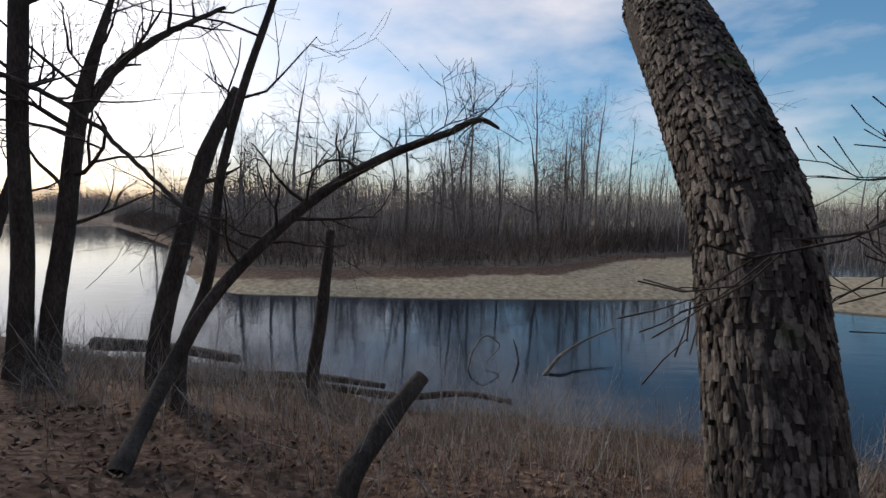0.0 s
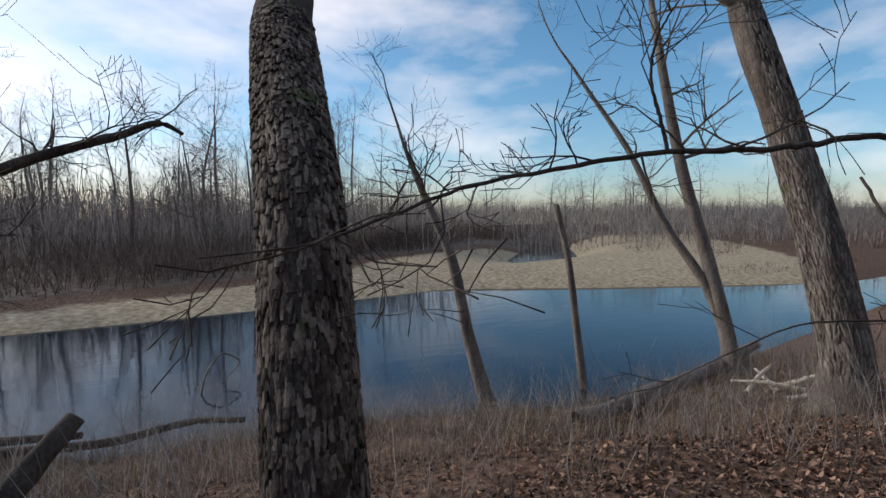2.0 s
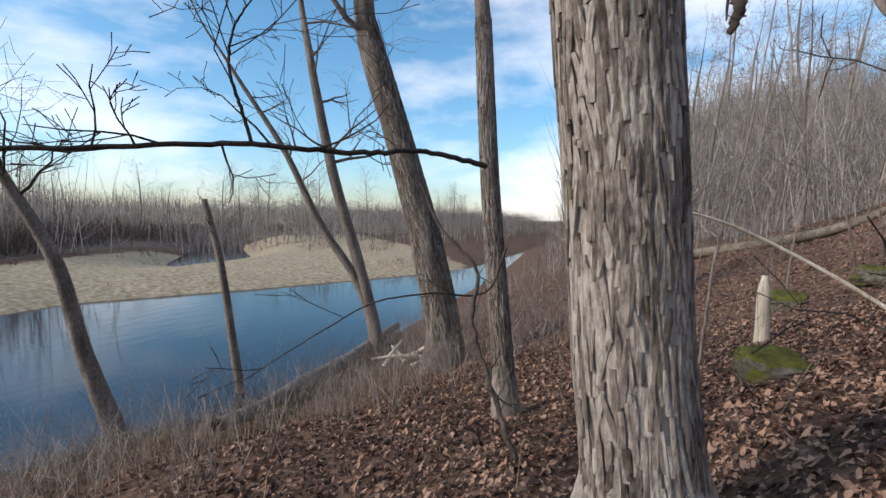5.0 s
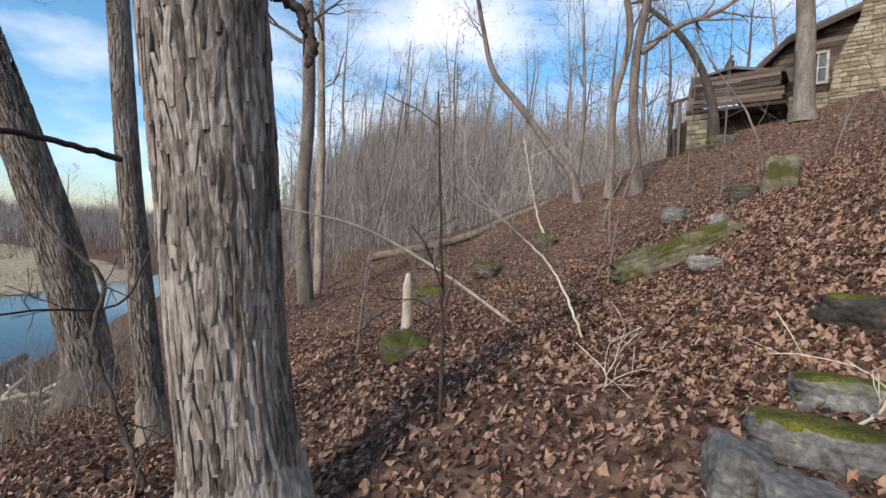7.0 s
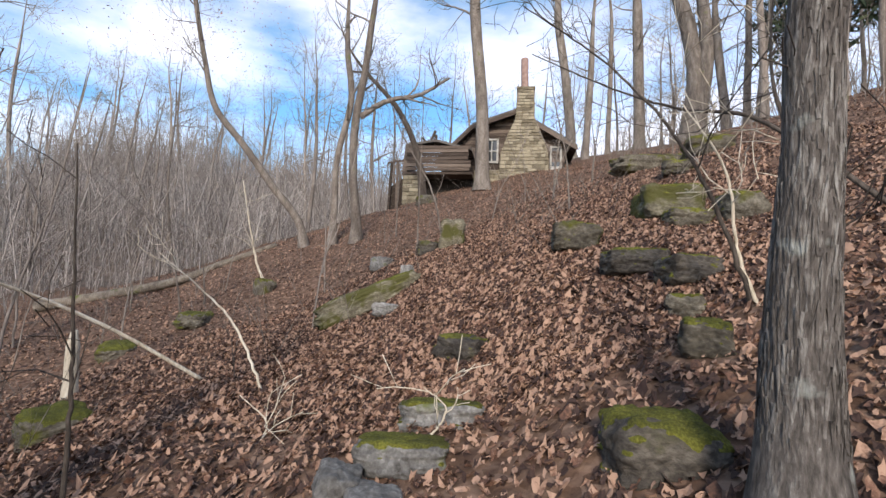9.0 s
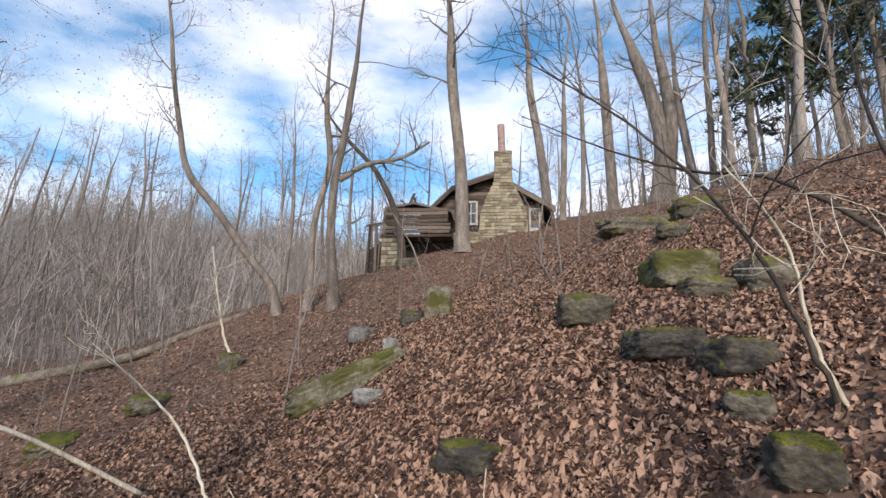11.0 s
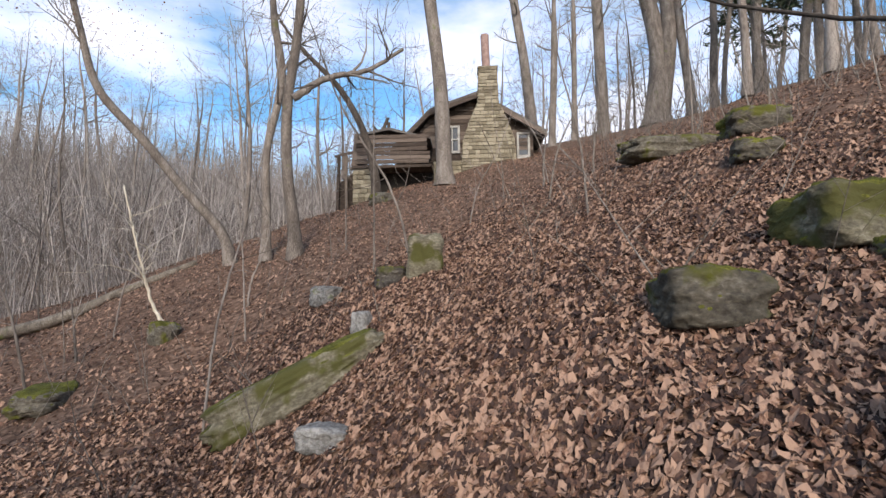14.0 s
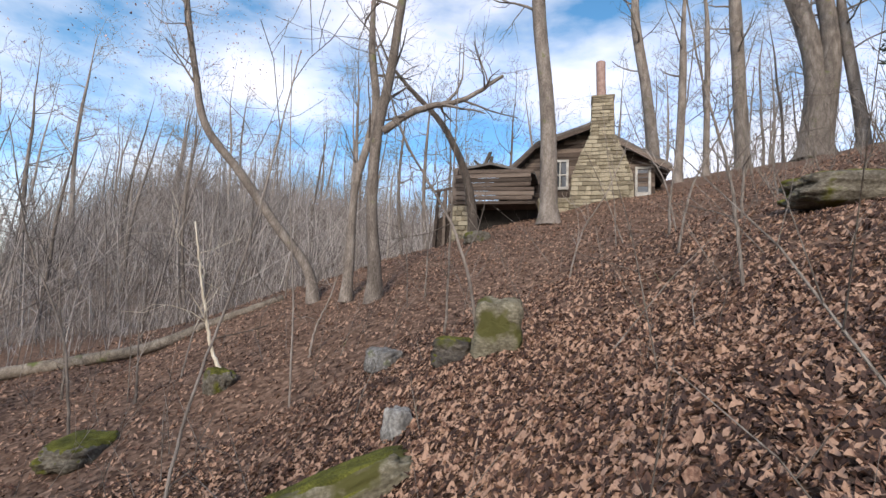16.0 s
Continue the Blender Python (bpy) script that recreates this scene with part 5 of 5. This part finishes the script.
# brush along the far bank
bx = q.uniform(-60, 70, 12500)
by = np.interp(bx, FAR_X, FAR_Y) + np.interp(bx, [-14, -9, 0, 8, 17, 30, 46, 70], [1.5, 3.6, 4.6, 6.5, 14, 30, 40, 40]) + q.gamma(1.6, 5.0, len(bx))
keep = by < 95
bx, by = bx[keep], by[keep]
stems("far_brush", bx, by, q.uniform(0.5, 1.5, len(bx)) * (1.2 + 0.8 * np.sin(bx * 0.45 + np.sin(by * 0.5)) * np.sin(by * 0.31 + bx * 0.13)) + 0.3, q.uniform(0.011, 0.026, len(bx)), M_BRUSH, "dense brown winter brush along the far bank", 6, 0.14, 3)
# brush of the hollow and the hill
hx, hy = q.uniform(19, 105, 14000), q.uniform(-60, 12, 14000)
keep = (np.interp(hx, NEAR_X, NEAR_Y) - hy > 3) & np.array([house_clear(a, b) for a, b in zip(hx, hy)])
hx, hy = hx[keep], hy[keep]
stems("hill_brush", hx, hy, q.uniform(0.6, 2.0, len(hx)) + np.clip((hx - 30) / 25, 0, 1) * q.uniform(0, 3.5, len(hx)), q.uniform(0.008, 0.022, len(hx)), M_BRUSH_PALE_HAZED, "grey-brown thicket of thin stems on the wooded hill", 7, 0.08, 2)
# slim grown stems that rise over the thicket
hx, hy = q.uniform(24, 105, 2600), q.uniform(-58, 6, 2600)
keep = (np.interp(hx, NEAR_X, NEAR_Y) - hy > 5) & np.array([house_clear(a, b) for a, b in zip(hx, hy)])
hx, hy = hx[keep], hy[keep]
stems("hill_woods", hx, hy, q.uniform(3.5, 10, len(hx)), q.uniform(0.02, 0.05, len(hx)), M_BRUSH_PALE_HAZED, "grey bare young trees crowding the wooded hill", 27, 0.1, 6)
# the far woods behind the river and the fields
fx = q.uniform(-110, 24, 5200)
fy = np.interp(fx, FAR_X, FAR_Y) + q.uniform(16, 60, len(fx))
stems("far_woods", fx, fy, q.uniform(4, 8.5, len(fx)), q.uniform(0.02, 0.05, len(fx)), M_BRUSH_PALE_HAZED, "grey bare woods behind the far bank", 21, 0.06, 4)
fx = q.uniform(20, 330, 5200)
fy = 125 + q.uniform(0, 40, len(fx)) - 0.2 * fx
stems("far_woods", fx, fy, q.uniform(4, 9, len(fx)), q.uniform(0.03, 0.08, len(fx)), M_BRUSH_PALE_HAZED, "distant grey treeline beyond the fields", 22, 0.06, 4)
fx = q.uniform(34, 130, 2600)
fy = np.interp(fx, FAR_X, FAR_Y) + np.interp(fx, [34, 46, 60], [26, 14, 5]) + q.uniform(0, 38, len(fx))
stems("far_woods", fx, fy, q.uniform(1.5, 5.5, len(fx)), q.uniform(0.02, 0.05, len(fx)), M_BRUSH_PALE_HAZED, "grey bare woods at the bend of the river", 25, 0.06, 4)
# brush along the crest of the slope
cx2, cy2 = q.uniform(-8, 17, 900), q.uniform(-40, -12, 900)
keep = np.array([house_clear(a, b) for a, b in zip(cx2, cy2)])
cx2, cy2 = cx2[keep], cy2[keep]
stems("crest_brush", cx2, cy2, q.uniform(0.4, 3.2, len(cx2)), q.uniform(0.006, 0.018, len(cx2)), M_BARK, "thin bare brush along the crest of the slope", 26, 0.14, 4)
# low scrub on the gravel bar
px, py = q.uniform(12, 70, 9000), q.uniform(14, 60, 9000)
scrub = np.sin(px * 0.33 + np.sin(py * 0.4) * 1.5) * np.sin(py * 0.6 - px * 0.14) > 0.42
scrub &= (py - np.interp(px, FAR_X, FAR_Y) > 2.0) & (height(px, py) > -1.9)
stems("bar_scrub", px[scrub], py[scrub], q.uniform(0.15, 0.6, int(scrub.sum())), q.uniform(0.008, 0.015, int(scrub.sum())), M_BRUSH, "low brown scrub on the gravel bar", 23, 0.25, 4)
# weeds and reddish stems on the near bank
nx = q.uniform(-9, 16, 2400)
ny = np.interp(nx, NEAR_X, NEAR_Y) - q.uniform(0.3, 6.0, len(nx))
keep = np.hypot(nx - 1.2, ny - 0.2) > 1.6
nx, ny = nx[keep], ny[keep]
stems("bank_weeds", nx, ny, q.uniform(0.3, 1.3, len(nx)), q.uniform(0.002, 0.006, len(nx)), M_BRUSH_PALE_HAZED, "dry brown weed stalks on the river bank", 8, 0.16, 4)
sx, sy = q.uniform(2.5, 22, 500), q.uniform(-22, 3, 500)
keep = (np.hypot(sx - 1.6, sy + 0.6) > 2.0) & (np.hypot(sx - 3.2, sy + 2.6) > 2.2) & np.array([house_clear(a, b) for a, b in zip(sx, sy)])
stems("slope_twigs", sx[keep], sy[keep], q.uniform(0.3, 1.6, int(keep.sum())), q.uniform(0.002, 0.007, int(keep.sum())), M_BARK, "thin bare saplings and twigs on the slope", 9, 0.2, 3)


def grass(name, x, y, label, seed, tall=(0.12, 0.4)):
    r = np.random.default_rng(seed)
    n = len(x)
    b = np.stack([x, y, height(x, y) - 0.01], -1)
    ang, ln = r.uniform(0, 6.28, n), r.uniform(*tall, n)
    out = np.stack([np.cos(ang), np.sin(ang), ang * 0], -1)
    side = np.stack([-np.sin(ang), np.cos(ang), ang * 0], -1) * r.uniform(0.002, 0.004, (n, 1))
    up = np.array([0, 0, 1.0])
    m = b + out * ln[:, None] * 0.2 + up * ln[:, None] * 0.7
    t = b + out * ln[:, None] * r.uniform(0.4, 0.8, (n, 1)) + up * ln[:, None] * r.uniform(0.6, 1.0, (n, 1))
    v = np.stack([b - side, b + side, m + side * 0.8, m - side * 0.8, t], 1).reshape(-1, 3)
    i = np.arange(n)[:, None] * 5
    f = (i + np.array([[0, 1, 2, 3]])).tolist() + (i + np.array([[3, 2, 4]])).tolist()
    return tagged(new(name, mesh_of(name, v, f, M_GRASS)), label, "grass", kind="stuff")


gx2 = q.uniform(-10, 15, 34000)
gy2 = np.interp(gx2, NEAR_X, NEAR_Y) - np.abs(q.normal(0, 2.6, len(gx2))) - 0.1
clump = np.sin(gx2 * 2.1 + np.sin(gy2 * 1.7)) * np.sin(gy2 * 2.6 + 1) > -0.35
grass("dry_grass", gx2[clump], gy2[clump], "tufts of dry straw-coloured grass on the river bank", 10)


def leaf_litter(name, n, seed, spread, size, lobes):
    """Curled dead leaves scattered over the slope, each a lobed blade."""
    r = np.random.default_rng(seed)
    x, y = spread(r, n)
    n = len(x)
    z = height(x, y) + r.uniform(0.004, 0.03, n)
    k = lobes
    ang = np.linspace(0, 2 * np.pi, k, endpoint=False)
    rad = np.where(np.arange(k) % 2 == 0, 1.0, 0.74)[None] * r.uniform(0.65, 1.15, (n, k))
    s = r.uniform(*size, n)
    turn = r.uniform(0, 6.28, n)
    wide = r.uniform(0.38, 0.85, n)
    lx = rad * np.cos(ang)[None] * s[:, None]
    ly = rad * np.sin(ang)[None] * s[:, None] * wide[:, None]
    # a fold along the midrib, a curl along the blade and ragged tips
    lz = r.uniform(-0.3, 0.9, n)[:, None] * np.abs(ly) + r.uniform(-9, 16, n)[:, None] * lx**2 + r.normal(0, 0.16, (n, k)) * s[:, None]
    tx, ty = r.normal(0, 0.5, n), r.normal(0, 0.5, n)
    lz = lz + lx * tx[:, None] + ly * ty[:, None]
    c, d = np.cos(turn)[:, None], np.sin(turn)[:, None]
    e = 0.05
    gxs, gys = (height(x + e, y) - height(x - e, y)) / (2 * e), (height(x, y + e) - height(x, y - e)) / (2 * e)
    X, Y = lx * c - ly * d, lx * d + ly * c
    v = np.stack([x[:, None] + X, y[:, None] + Y, z[:, None] + lz + X * gxs[:, None] + Y * gys[:, None]], -1)
    v = np.concatenate([np.stack([x, y, z], -1)[:, None], v], 1)
    low = height(v[..., 0], v[..., 1]) + 0.003
    v[..., 2] = np.maximum(v[..., 2], low)
    i = np.arange(n)[:, None] * (k + 1)
    f = np.concatenate([i + np.array([[0, 1 + q, 1 + (q + 1) % k]]) for q in range(k)])
    return tagged(new(name, mesh_of(name, v.reshape(-1, 3), f, M_LEAF, False)), "thick litter of curled brown and tan dead leaves", "dead leaves", kind="stuff")


def near_spread(r, n):
    x, y = r.uniform(-1, 10, n), r.uniform(-11, 3.5, n)
    k = r.random(n) < np.clip(1.5 - np.hypot(x - 3.8, y + 4.2) / 7, 0.12, 1)
    return x[k], y[k]


def climb_spread(r, n):
    a, d = r.uniform(0, 6.28, n), 3.2 * np.sqrt(r.random(n))
    return 4.9 + d * np.cos(a), -5.2 + d * np.sin(a)


def wide_spread(r, n):
    x, y = r.uniform(-7, 22, n), r.uniform(-22, 6, n)
    k = (np.interp(x, NEAR_X, NEAR_Y) - y > 3.5) & (np.hypot(x - 3.8, y + 4.2) > 4.5)
    return x[k], y[k]


leaf_litter("leaf_litter", 135000, 11, near_spread, (0.013, 0.037), 8)
leaf_litter("leaf_litter", 62000, 13, climb_spread, (0.012, 0.036), 8)
leaf_litter("leaf_litter", 120000, 12, wide_spread, (0.022, 0.046), 4)
